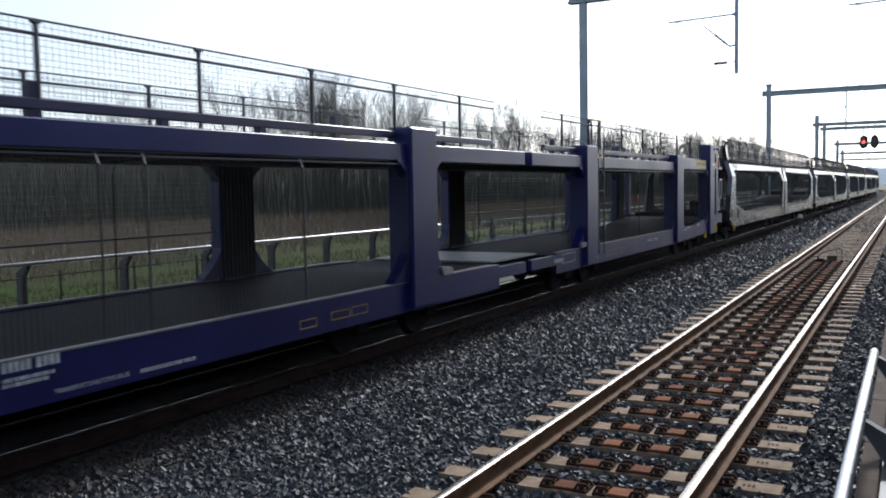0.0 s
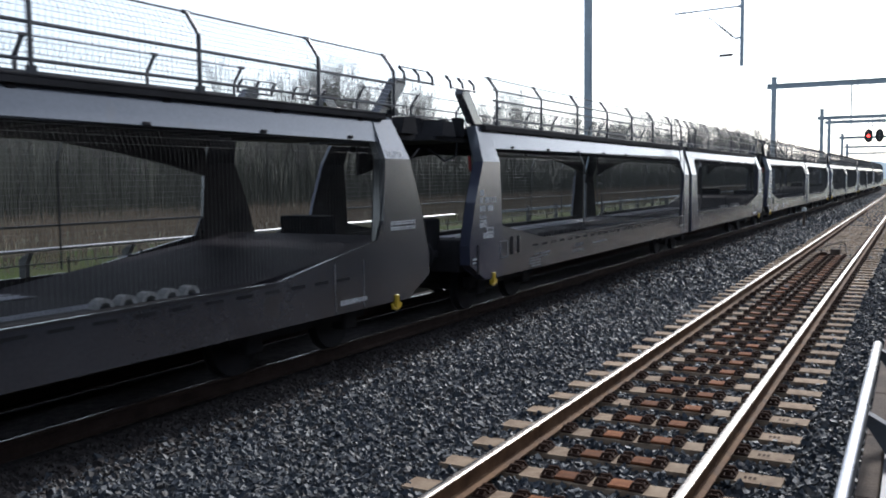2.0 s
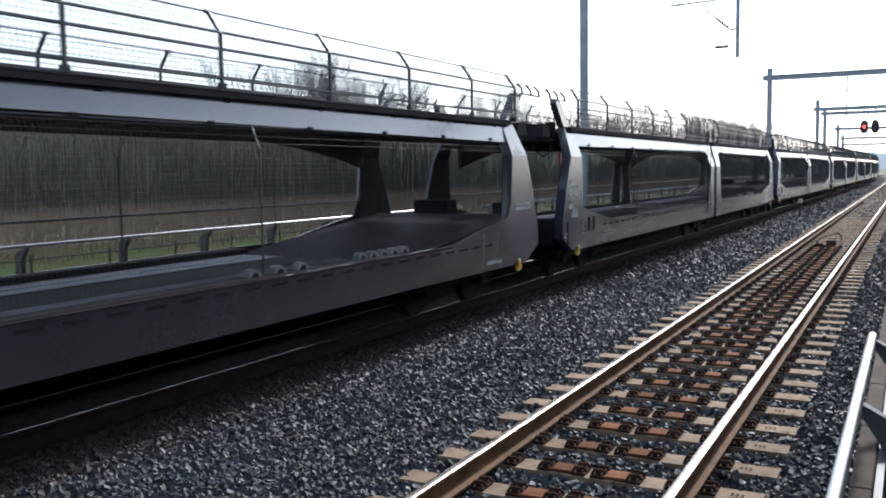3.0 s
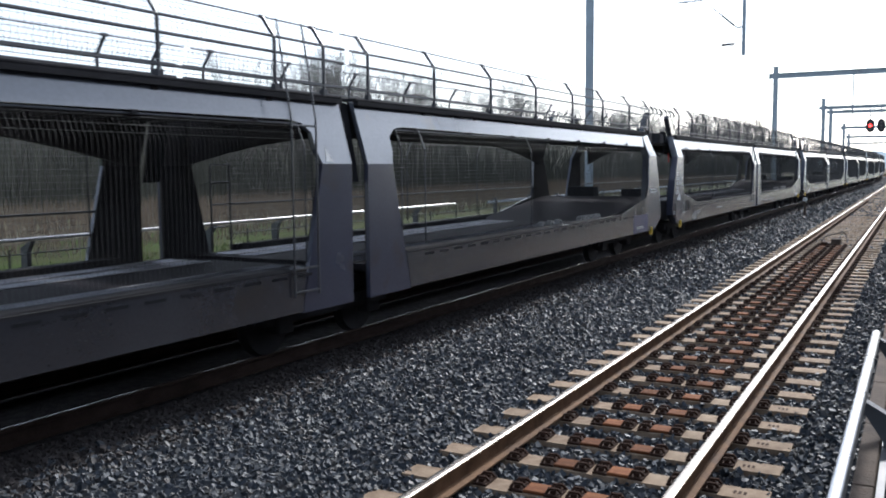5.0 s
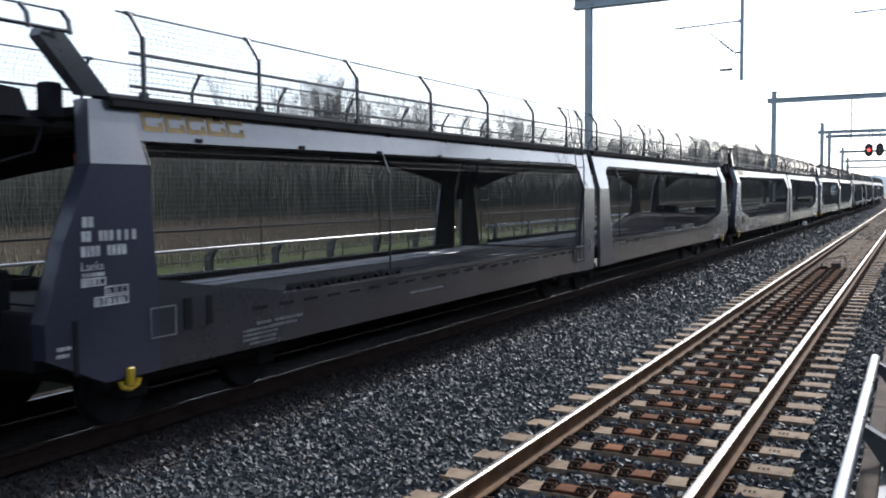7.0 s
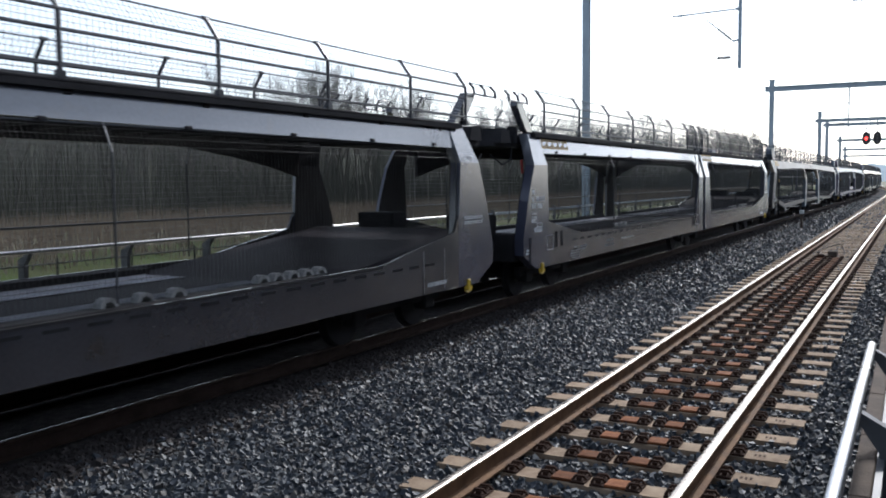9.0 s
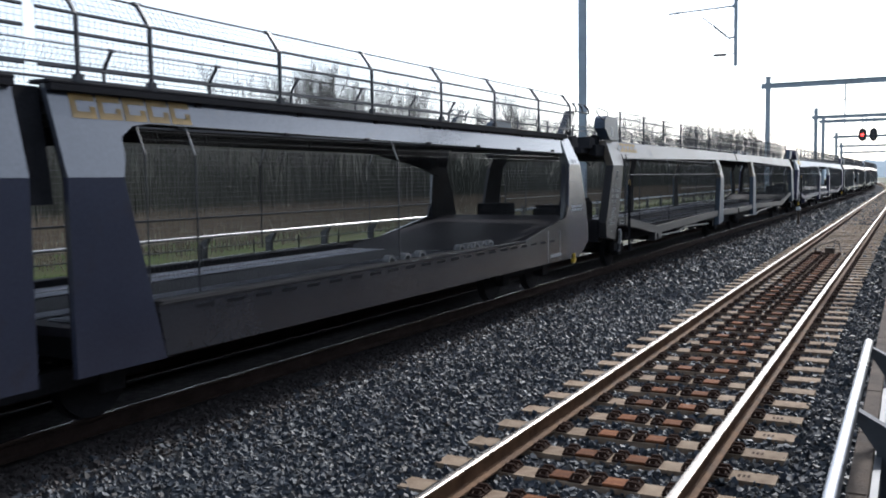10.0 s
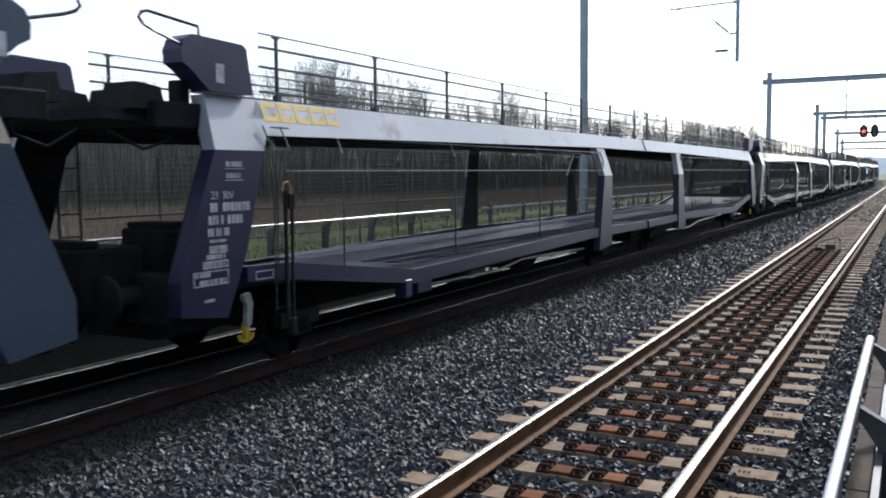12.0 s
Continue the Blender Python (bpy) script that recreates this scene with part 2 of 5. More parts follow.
def wires(name, segs, r, mat, parent, label=""):
    """Many straight three-sided wires in one mesh."""
    segs = np.array(segs, dtype=float)
    a, b = segs[:, 0], segs[:, 1]
    d = b - a
    d /= np.linalg.norm(d, axis=1)[:, None]
    ref = np.where(np.abs(d[:, 2:3]) > 0.9, np.array([[1.0, 0, 0]]), np.array([[0, 0, 1.0]]))
    u = np.cross(d, ref)
    u /= np.linalg.norm(u, axis=1)[:, None]
    v = np.cross(d, u)
    k = len(segs)
    co = np.zeros((k, 6, 3))
    for i in range(3):
        o = (u * math.cos(i * 2.0944) + v * math.sin(i * 2.0944)) * r
        co[:, i], co[:, i + 3] = a + o, b + o
    base = (np.arange(k) * 6)[:, None]
    quads = np.concatenate([base + np.array([[i, (i + 1) % 3, (i + 1) % 3 + 3, i + 3]]) for i in range(3)])
    me = bpy.data.meshes.new(name)
    me.from_pydata(co.reshape(-1, 3).tolist(), [], quads.tolist())
    return mesh_part(name, me, mat, parent, label)


def letters(text, size, mat, parent, m, label=""):
    """Flat painted lettering, laid in the pose m."""
    cu = bpy.data.curves.new("lettering", "FONT")
    cu.body, cu.size, cu.extrude = text, size, 0.001
    ob = bpy.data.objects.new("lettering", cu)
    scene.collection.objects.link(ob)
    bpy.context.view_layer.update()
    me = bpy.data.meshes.new_from_object(ob.evaluated_get(bpy.context.evaluated_depsgraph_get()))
    bpy.data.objects.remove(ob)
    me.transform(m)
    ob = mesh_part("lettering", me, mat, parent, label)
    ob["kind"] = "stuff"
    return ob


def side_pose(x, y, z):
    """Upright on the wagon's side, read from the platform."""
    return Matrix.Translation((x, y, z)) @ Matrix(((0, 0, 1, 0), (1, 0, 0, 0), (0, 1, 0, 0), (0, 0, 0, 1)))


def bars(rows, mat, parent, x, label=""):
    """Illegible painted writing: rows of (y, z, length, height) as broken bars."""
    bm = B()
    rnd = random.Random(len(rows) * 7 + int(rows[0][0] * 100))
    for y, z, w, h in rows:
        p = y
        while p < y + w - h * 0.3:
            c = h * rnd.choice((0.32, 0.42, 0.46, 0.52))
            box(bm, x, x + 0.003, p, min(p + c, y + w), z, z + h)
            p += c + h * rnd.choice((0.14, 0.18, 0.18, 0.5))
    ob = part("painted_writing", bm, mat, parent, label)
    ob["kind"] = "stuff"
    return ob


def frame_bars(rows, mat, parent, x):
    """Painted outline boxes: rows of (y0, y1, z0, z1)."""
    t = 0.012
    for y0, y1, z0, z1 in rows:
        bm = B()
        rings = [[bm.verts.new((q, y, z)) for y, z in ((y0 + e, z0 + e), (y1 - e, z0 + e), (y1 - e, z1 - e), (y0 + e, z1 - e))] for q, e in ((x, 0), (x + 0.003, 0), (x + 0.003, t), (x, t))]
        for a, b in zip(rings, rings[1:]):
            for k in range(4):
                bm.faces.new((a[k], a[(k + 1) % 4], b[(k + 1) % 4], b[k]))
        part("painted_frame", bm, mat, parent)


# ---- the line of the tracks ----
BEND, RADIUS = 125.0, 1100.0


def along(s, offset=0.0, slope=0.0):
    """Place and heading (x, y, turn to the left in radians) s metres up the line."""
    if s <= BEND:
        return offset + slope * s, s, -math.atan(slope)
    a = (s - BEND) / RADIUS
    x0 = offset + slope * BEND
    g = math.atan(slope)
    dx, dy = -RADIUS * (1 - math.cos(a)), RADIUS * math.sin(a)
    return x0 + dx * math.cos(g) + dy * math.sin(g), BEND + dy * math.cos(g) - dx * math.sin(g), a - g


NEAR, FAR = (-2.09, 0.0), (-7.35, 0.01)      # offset and slope of the two tracks


def sweep(bm, profile, line, s_list, side=0.0):
    """Draw a closed (x, z) profile along a track."""
    rings = []
    for s in s_list:
        x, y, h = along(s, *line)
        rings.append([bm.verts.new((x + (px + side) * math.cos(h), y + (px + side) * math.sin(h), pz)) for px, pz in profile])
    n = len(profile)
    for a, b in zip(rings, rings[1:]):
        for k in range(n):
            bm.faces.new((a[k], a[(k + 1) % n], b[(k + 1) % n], b[k]))
    bmesh.ops.recalc_face_normals(bm, faces=bm.faces[:])
    return bm


REACH = [-30, 0, 20, 60, 100, 125] + [125 + 12 * i for i in range(1, 30)]
HEAD = [(-0.0365, -0.0125), (-0.034, -0.0055), (-0.022, -0.001), (0.0, 0.0005), (0.022, -0.001), (0.034, -0.0055), (0.0365, -0.0125)]
WEB = [(-0.0362, -0.0135), (-0.036, -0.035), (-0.009, -0.05), (-0.009, -0.13), (-0.07, -0.150), (-0.07, -0.162), (0.07, -0.162), (0.07, -0.150), (0.009, -0.13), (0.009, -0.05), (0.036, -0.035), (0.0362, -0.0135), (0.031, -0.006), (0.0, -0.0035), (-0.031, -0.006)]
STRIP = [(-0.011, -0.006), (-0.010, -0.0004), (0.0, 0.0003), (0.010, -0.0004), (0.011, -0.006)]      # the narrow polished path on the train's rails


def ground_and_tracks():
    bm = B()
    xs = [-1500, -600, -200, -100, -60, -45, -34, -26, -18, -14, -12, -11, 1.0, 6, 20, 60, 200, 600, 1500]
    ys = [-200, -60, -20, 0, 10, 20, 30, 45, 60, 80, 100, 130, 170, 230, 320, 480, 800, 1500, 3000]
    zs = {-14: -0.55, -12: -0.5, -11: -0.45, 1.0: -0.45, 6: -0.45}
    grid = [[bm.verts.new((x, y, zs.get(x, -0.6))) for y in ys] for x in xs]
    for i in range(len(xs) - 1):
        for j in range(len(ys) - 1):
            bm.faces.new((grid[i][j], grid[i + 1][j], grid[i + 1][j + 1], grid[i][j + 1]))
    tagged(part("ground", bm, "field"), "flat rough green and brown field beyond the railway", "ground", kind="structure")
    bm = B()
    sweep(bm, [(-1.75, -0.6), (-1.75, -0.21), (0.9, -0.205), (1.35, -0.23), (1.95, -0.232), (1.95, -0.6)], FAR, REACH)
    tagged(part("ballast_bed", bm, "bed_dark"), "dark brown ballast bed under the train's track", "ballast", kind="structure")
    bm = B()
    sweep(bm, [(-3.35, -0.62), (-3.35, -0.236), (-1.5, -0.226), (1.5, -0.226), (1.78, -0.3), (1.78, -0.62)], NEAR, REACH)
    tagged(part("ballast_bed", bm, "bed"), "blue-grey crushed stone ballast bed of the free track", "ballast", kind="structure")
    tracks = []
    for nm, line, web in (("railway_track", NEAR, "rail_side"), ("railway_track", FAR, "rail_dark")):
        tr = new(nm)
        tagged(tr, "straight railway track with polished steel rails on concrete sleepers" if line is NEAR else "dark railway track under the passing train", "railway track", kind="structure")
        for s in (-0.7525, 0.7525):
            r = part("rail", sweep(B(), WEB, line, REACH, s), web, tr)
            lean = [(x, z + (0.015 if s > 0 else -0.05) * x) for x, z in STRIP]      # rails are canted towards the middle of the track
            part("rail_head", sweep(B(), HEAD if line is NEAR else lean, line, REACH, s), "rail_top" if line is NEAR else "rail_strip", r, "shiny worn rail head")
        tracks.append(tr)
    return tracks


near_track, far_track = ground_and_tracks()


# ---- the train ----
KINK, KINK_A, KINK_C = 2.36, 2.16, 2.05


def skin(sgn, inset=0.0, kink=KINK):
    """Outer face of a wagon's side: upright, leaning inwards above the kink."""
    lean = 0.20 / (2.9 - kink)
    return lambda z: sgn * (1.5 - inset - max(0.0, z - kink) * lean)


def panel(name, polys, sgn, thick, mat, parent, label="", inset=0.0, kink=KINK, shade_liner=True):
    """A side panel; a dark plate on its inner face stands in for shade."""
    thick = thick if sgn > 0 else min(thick, 0.05)
    bm = B()
    for p in polys:
        plate(bm, p, skin(sgn, inset, kink), thick)
    ob = part(name, bm, mat, parent, label)
    if shade_liner:
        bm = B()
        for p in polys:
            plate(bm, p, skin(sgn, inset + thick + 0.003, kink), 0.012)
        part("shade_lining", bm, "dark", parent)
    return ob


def mirror(poly, y):
    return [(2 * y - a, b) for a, b in poly][::-1]


def bogie(root, y, reach=0.9):
    """A two-axle bogie in shadow."""
    bm = B()
    for s in (-1, 1):
        box(bm, s * 0.98 - 0.06, s * 0.98 + 0.06, y - reach - 0.35, y + reach + 0.35, 0.38, 0.55)
        for a in (-reach, reach):
            box(bm, s * 0.98 - 0.1, s * 0.98 + 0.1, y + a - 0.14, y + a + 0.14, 0.26, 0.48, 0.02)
    box(bm, -0.98, 0.98, y - 0.2, y + 0.2, 0.36, 0.56)
    bg = part("bogie", bm, "dark", root)
    for a in (-reach, reach):
        bm = B()
        for s in (-0.75, 0.75):
            disc(bm, (s, y + a, 0.37), 0.37, 0.12)
            disc(bm, (s * 0.95, y + a, 0.37), 0.395, 0.03)
        tube(bm, [(-0.95, y + a, 0.37), (0.95, y + a, 0.37)], 0.08)
        part("wheelset", bm, "dark", bg)
    return bg


def buffers(root, y, d):
    """Buffers and drawhook at a wagon's end; d points outwards along y."""
    for s in (-0.87, 0.87):
        bm = B()
        tube(bm, [(s, y, 1.0), (s, y + d * 0.35, 1.0)], 0.10, 10)
        disc(bm, (s, y + d * 0.37, 1.0), 0.22, 0.05, "Y", 16)
        part("buffer", bm, "dark", root)
    bm = B()
    box(bm, -1.3, 1.3, min(y, y - d * 0.3), max(y, y - d * 0.3), 0.72, 1.2, 0.02)
    part("headstock", bm, "dark", root)
    bm = B()
    tube(bm, [(0, y, 0.95), (0, y + d * 0.3, 0.95), (0, y + d * 0.42, 0.87), (0, y + d * 0.5, 0.93)], 0.05)
    tube(bm, [(0.25, y, 0.85), (0.27, y + d * 0.25, 0.55), (0.2, y + d * 0.5, 0.62)], 0.025)
    tube(bm, [(-0.25, y, 0.85), (-0.27, y + d * 0.25, 0.5), (-0.2, y + d * 0.5, 0.6)], 0.025)
    part("coupling", bm, "black", root)


def hook(root, y, sgn=1, mat="yellow"):
    """Yellow anchor-shaped lashing hook under the sill."""
    bm = B()
    x = sgn * 1.5
    box(bm, x - 0.03, x + 0.03, y - 0.035, y + 0.035, 0.50, 0.66, 0.01)
    tube(bm, [(x, y - 0.10, 0.55), (x, y - 0.08, 0.50), (x, y, 0.475), (x, y + 0.08, 0.50), (x, y + 0.10, 0.55)], 0.02)
    part("lashing_hook", bm, mat, root, "yellow hook" if mat == "yellow" else "bare steel hook")


def railing(root, posts, y0, y1, sgn, z0, zk, zt, bend, rails, mat="railing", cell=0.062, out=1.27):
    """Posts, long rails and wire mesh on one side of the upper deck."""
    x = sgn * out
    for y in posts:
        bm = B()
        pts = [(x, y, z0), (x, y, zk)] + ([(x - sgn * 0.03, y, zk + 0.05), (x - sgn * bend, y, zt)] if bend else [])
        for a, b in zip(pts, pts[1:]):
            tube(bm, [a, b], 0.023, 5)
        box(bm, x - 0.03, x + 0.03, y - 0.035, y + 0.035, z0 - 0.02, z0 + 0.06)
        tube(bm, [(pts[-1][0], y - 0.045, pts[-1][2]), (pts[-1][0], y + 0.045, pts[-1][2])], 0.022, 5)
        part("railing_post", bm, mat, root)
    for z in rails:
        part("railing_bar", tube(B(), [(x, y0, z), (x, y1, z)], 0.016, 5), mat, root)
    xt = x - sgn * bend
    part("top_bar", tube(B(), [(xt, y0, zt), (xt, y1, zt)], 0.010, 5), mat, root)
    segs = []
    n = int((y1 - y0) / cell)
    for i in range(n + 1):
        y = y0 + (y1 - y0) * i / n
        segs.append(((x, y, z0 + 0.05), (x, y, zk)))
        if bend:
            segs.append(((x, y, zk), (xt, y, zt)))
    z = z0 + 0.05
    while z < zk:
        segs.append(((x, y0, z), (x, y1, z)))
        z += 0.05
    for k in range(5):
        f = k / 4
        if bend:
            segs.append(((x - sgn * bend * f, y0, zk + (zt - zk) * f), (x - sgn * bend * f, y1, zk + (zt - zk) * f)))
    wires("wire_mesh", segs, 0.0024, "mesh", root)


def side_mesh(root, y0, y1, z0, z1, sgn, poles, bar=None):
    """The wire screen of the lower deck with its poles."""
    x = sgn * 1.46
    top = skin(sgn, 0.05)
    segs = []
    n = int((y1 - y0) / 0.055)
    for i in range(n + 1):
        y = y0 + (y1 - y0) * i / n
        segs.append(((x, y, z0(y)), (x, y, KINK)))
        segs.append(((x, y, KINK), (top(z1), y, z1)))
    z = z0(y0) + 0.05
    while z < KINK and sgn < 0:
        segs.append(((x, y0, z), (x, y1, z)))
        z += 0.075
    z = KINK + 0.06
    while z < z1:
        segs.append(((top(z), y0, z), (top(z), y1, z)))
        z += 0.07
    wires("side_mesh", segs, 0.0021, "mesh", root)
    for y in poles:
        pole = part("mesh_pole", tube(B(), [(x, y, z0(y)), (x, y, KINK)], 0.012, 5), "railing", root)
        # Pale colour paints sky light on the pole's leaning top.
        part("pole_top", tube(B(), [(x, y, KINK), (top(z1), y, z1)], 0.010, 5), "worn_letters_lit_poles", pole, "upper pole coloured pale for sky light")
    if sgn > 0:
        bm = tube(B(), [(top(z1) + 0.006, y0, z1 - 0.03), (top(z1) + 0.006, y1, z1 - 0.03)], 0.012, 5)
        for y in (y0, y1):
            tube(bm, [(x, y, z0(y)), (x, y, KINK), (top(z1), y, z1)], 0.010, 5)
        part("mesh_frame", bm, "railing", root)
    if bar and sgn < 0:
        bm = tube(B(), [(x, y0, 1.19), (x, y1, 1.19)], 0.009, 5)
        y = y0 + 0.4
        while y < y1:
            tube(bm, [(x, y, z0(y) - 0.08), (x, y, 1.25)], 0.014, 5)
            y += 1.1
        part("low_rail", bm, "railing", root)
        part("mesh_bar", tube(B(), [(x, y0, bar), (x, y1, bar)], 0.014, 5), "railing", root)


def ribs(root, y0, y1, z, step=0.55):
    """Cross beams under the upper deck."""
    bm = B()
    y = y0 + 0.2
    while y < y1:
        box(bm, -1.2, 1.2, y, y + 0.07, z - 0.1, z)
        y += step
    part("deck_ribs", bm, "dark", root)


def treads(root, y0, y1, z):
    """Worn gratings that guide the wheels along the lower deck."""
    for x in (-1.02, -0.62, 0.62, 1.02):
        segs = []
        n = int((y1 - y0) / 0.075)
        for i in range(n):
            y = y0 + (y1 - y0) * i / n
            segs.append(((x - 0.13, y, z), (x + 0.13, y, z)))
        segs += [((x - 0.13, y0, z), (x - 0.13, y1, z)), ((x + 0.13, y0, z), (x + 0.13, y1, z))]
        wires("tread_grating", segs, 0.009, "tread", root)["kind"] = "stuff"


def chocks(root, spots, z, mat="chock"):
    """Hooped wheel chocks left on the lower deck's edge."""
    for x, y in spots:
        ring = [(y + 0.10 - 0.10 * math.cos(a), z + 0.085 * math.sin(a)) for a in (0.0, 0.5, 1.0, 1.57, 2.14, 2.64, 3.14)]
        hole = [(y + 0.10 + 0.06 * math.cos(a), z + 0.05 * math.sin(a)) for a in (0.0, 0.8, 1.57, 2.34, 3.14)]
        bm = plate(B(), ring + hole, lambda q: x + 0.05, 0.10)
        part("wheel_chock", bm, mat, root, "pale steel chock" if mat == "chock" else "dark steel chock")


def brand(root, y, z, h, mat, x=1.5, lean=True, wide=1.9, kink=KINK):
    """A maker's block of five chunky rounded shapes, without letters."""
    w = h * wide
    for i in range(5):
        bm = B()
        a = y + i * w * 1.12
        t = h * 0.27
        for r in ((a, a + w, z, z + t), (a, a + w, z + h - t, z + h), (a, a + t, z + t, z + h - t), (a + w - t, a + w, z + t, z + h * 0.5)):
            plate(bm, [(r[0], r[2]), (r[1], r[2]), (r[1], r[3]), (r[0], r[3])], (lambda q: skin(1, 0.0, kink)(q) + 0.004) if lean else (lambda q: x + 0.004), 0.003)
        part("brand_shape", bm, mat, root)


def grey_wagon(A, posts, more, bars_at, mat="grey_dark", leg_mat="slate", top="grey", label="", mark=""):
    """Double-deck car carrier in two halves, 27.3 m from coupling to coupling."""
    root = new("car_carrier_wagon")
    tagged(root, label or "empty grey double-deck car carrier wagon with mesh railings", "railway wagon", "wagons of the train")
    L = 27.3
    more = more + [L - 1.16]
    end_low = [(0.60, 0.84), (1.15, 0.575), (1.74, 0.575), (1.74, 1.33), (1.66, KINK), (1.07, KINK), (0.80, 1.75), (0.60, 1.12)]
    end_up = [(1.07, KINK), (1.66, KINK), (1.66, 2.90), (1.23, 2.90)]
    a_low = [(A - 1.13, 0.56), (A - 0.18, 0.56), (A - 0.17, KINK_A), (A - 0.73, KINK_A), (A - 1.02, 1.0)]
    a_up = [(A - 0.73, KINK_A), (A - 0.17, KINK_A), (A - 0.15, 2.90), (A - 0.80, 2.90), (A - 0.80, 2.50), (A - 0.79, 2.32)]
    sill1 = [(1.74, 0.577), (A - 1.13, 0.577), (A - 1.05, 1.03), (5.6, 1.04), (3.46, 1.08), (2.13, 1.30), (1.74, 1.37)]
    sill2 = [(A + 1.13, 0.577), (L - 1.74, 0.577), (L - 1.74, 1.60), (L - 1.86, 1.37), (L - 2.8, 1.22), (L - 3.75, 1.06), (A + 1.05, 1.03)]
    beam1 = [(1.66, 2.57), (A - 1.15, 2.63), (A - 0.95, 2.60), (A - 0.80, 2.50), (A - 0.80, 2.90), (1.66, 2.90)]
    for sgn in (1, -1):
        beam2 = mirror([(1.66, 2.57), (L - A - 1.15, 2.63), (L - A - 0.95, 2.60), (L - A - 0.80, 2.50), (L - A - 0.80, 2.90), (1.66, 2.90)], L / 2)
        for up, low, beam, sill in ((end_up, end_low, beam1, sill1), (mirror(end_up, L / 2), mirror(end_low, L / 2), beam2, sill2)):
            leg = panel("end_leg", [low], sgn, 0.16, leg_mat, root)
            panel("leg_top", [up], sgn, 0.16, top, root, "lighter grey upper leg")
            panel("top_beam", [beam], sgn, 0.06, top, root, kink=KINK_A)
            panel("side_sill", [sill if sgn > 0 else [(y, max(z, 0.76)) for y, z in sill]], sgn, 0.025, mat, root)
        slip = 0.0 if sgn > 0 else -0.45      # the far legs stand a little back
        joint = [[(y + slip, z) for y, z in p] for p in (a_up, a_low, mirror(a_up, A), mirror(a_low, A))]
        part("joint_gusset", plate(B(), [(A - 0.16 + slip, 1.95), (A + 0.10 + slip, 1.95), (A + 0.16 + slip, 2.88), (A - 0.16 + slip, 2.88)], skin(sgn, 0.09, KINK_A), 0.03), "black", root)
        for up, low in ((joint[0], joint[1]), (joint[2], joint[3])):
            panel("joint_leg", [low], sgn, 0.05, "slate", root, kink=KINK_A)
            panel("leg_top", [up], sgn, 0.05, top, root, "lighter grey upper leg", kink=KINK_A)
        for y0, y1 in ((1.4, A - 0.14), (A + 0.14, L - 1.4)):
            bm = B()
            xa, xb = sorted((sgn * 1.12, sgn * 1.36))
            box(bm, xa, xb, y0, y1, 2.903, 2.935, 0.008)
            # The lower dark box stands in for shade beneath the deck's lip.
            xa, xb = sorted((sgn * 1.29, sgn * 1.375))
            box(bm, xa, xb, y0 + 0.02, y1 - 0.02, 2.85, 2.902)
            part("deck_edge", bm, "dark", root)
            # curved haunches under the deck at each leg
            for ya, d in ((y0 + 0.35 + (0 if sgn > 0 or y0 < 2 else -0.45), 1), (y1 - 0.5 + (0 if sgn > 0 or y0 > 2 else -0.45), -1)):
                if sgn > 0:
                    arc = [(ya, 2.80)] + [(ya + d * 1.6 * k / 5, 2.78 - 0.22 * (1 - k / 5) ** 1.6) for k in range(6)]
                else:
                    arc = [(ya, 2.80)] + [(ya + d * 4.2 * k / 6, 2.64 - 0.46 * (1 - k / 6) ** 2.2) for k in range(7)] + [(ya + d * 4.2, 2.80)]
                bm = B()
                plate(bm, arc if d > 0 else arc[::-1], lambda q: sgn * 1.25, 0.06)
                part("haunch", bm, "dark", root)
        railing(root, posts, posts[0] - 0.15, A - 0.04, sgn, 2.935, 3.47, 3.69, 0.15, bars_at, out=1.33)
        railing(root, more, A + 0.08, L - 1.17, sgn, 2.935, 3.47, 3.69, 0.15, bars_at, out=1.33)
        side_mesh(root, 1.72, A - 1.0, lambda y: 1.1, 2.62, sgn, (5.6,) if sgn > 0 else (3.4, 6.6, 9.9, 12.0), 1.62)
        side_mesh(root, A + 1.0, L - 1.72, lambda y: 1.1, 2.62, sgn, (A + 1.6, A + 5.2) if sgn > 0 else (A + 3, A + 6, A + 9), 1.62)
        for ya, d in ((0.0, 1), (L, -1)):
            fp = [(ya + d * 1.48, 2.93), (ya + d * 1.20, 2.93), (ya + d * 0.80, 3.35), (ya + d * 0.83, 3.42), (ya + d * 1.02, 3.41)]
            bm = plate(B(), fp if d > 0 else fp[::-1], lambda q: sgn * 1.30, 0.13)
            part("end_flap", bm, "grey_dark", root)
            bm = B()
            tube(bm, [(sgn * 1.40, ya + d * 1.02, 3.39), (sgn * 1.40, ya + d * 0.26, 3.39)], 0.017, 5)
            tube(bm, [(sgn * 1.31, ya + d * 1.0, 3.56), (sgn * 1.31, ya + d * 0.26, 3.56)], 0.010, 5)
            for b in (0.26, 0.63, 1.0):
                tube(bm, [(sgn * 1.40, ya + d * b, 3.37), (sgn * 1.385, ya + d * b, 3.48), (sgn * 1.31, ya + d * b, 3.56)], 0.022, 5)
            part("guard_loop", bm, "railing", root)
    for y0, y1 in ((1.5, A - 0.2), (A + 0.2, L - 1.5)):
        part("upper_deck", box(B(), -1.18, 1.18, y0, y1, 2.80, 2.88), "deck", root)
        ribs(root, y0, y1, 2.80)
    deck = [[(1.2, 1.16), (2.9, 1.04), (4.2, 0.96), (A - 0.2, 0.96), (A - 0.2, 0.88), (4.2, 0.88), (1.2, 1.06)],
            [(A + 0.2, 0.88), (L - 5, 0.88), (L - 1.2, 1.28), (L - 1.2, 1.38), (L - 3.0, 1.18), (L - 5, 0.96), (A + 0.2, 0.96)]]
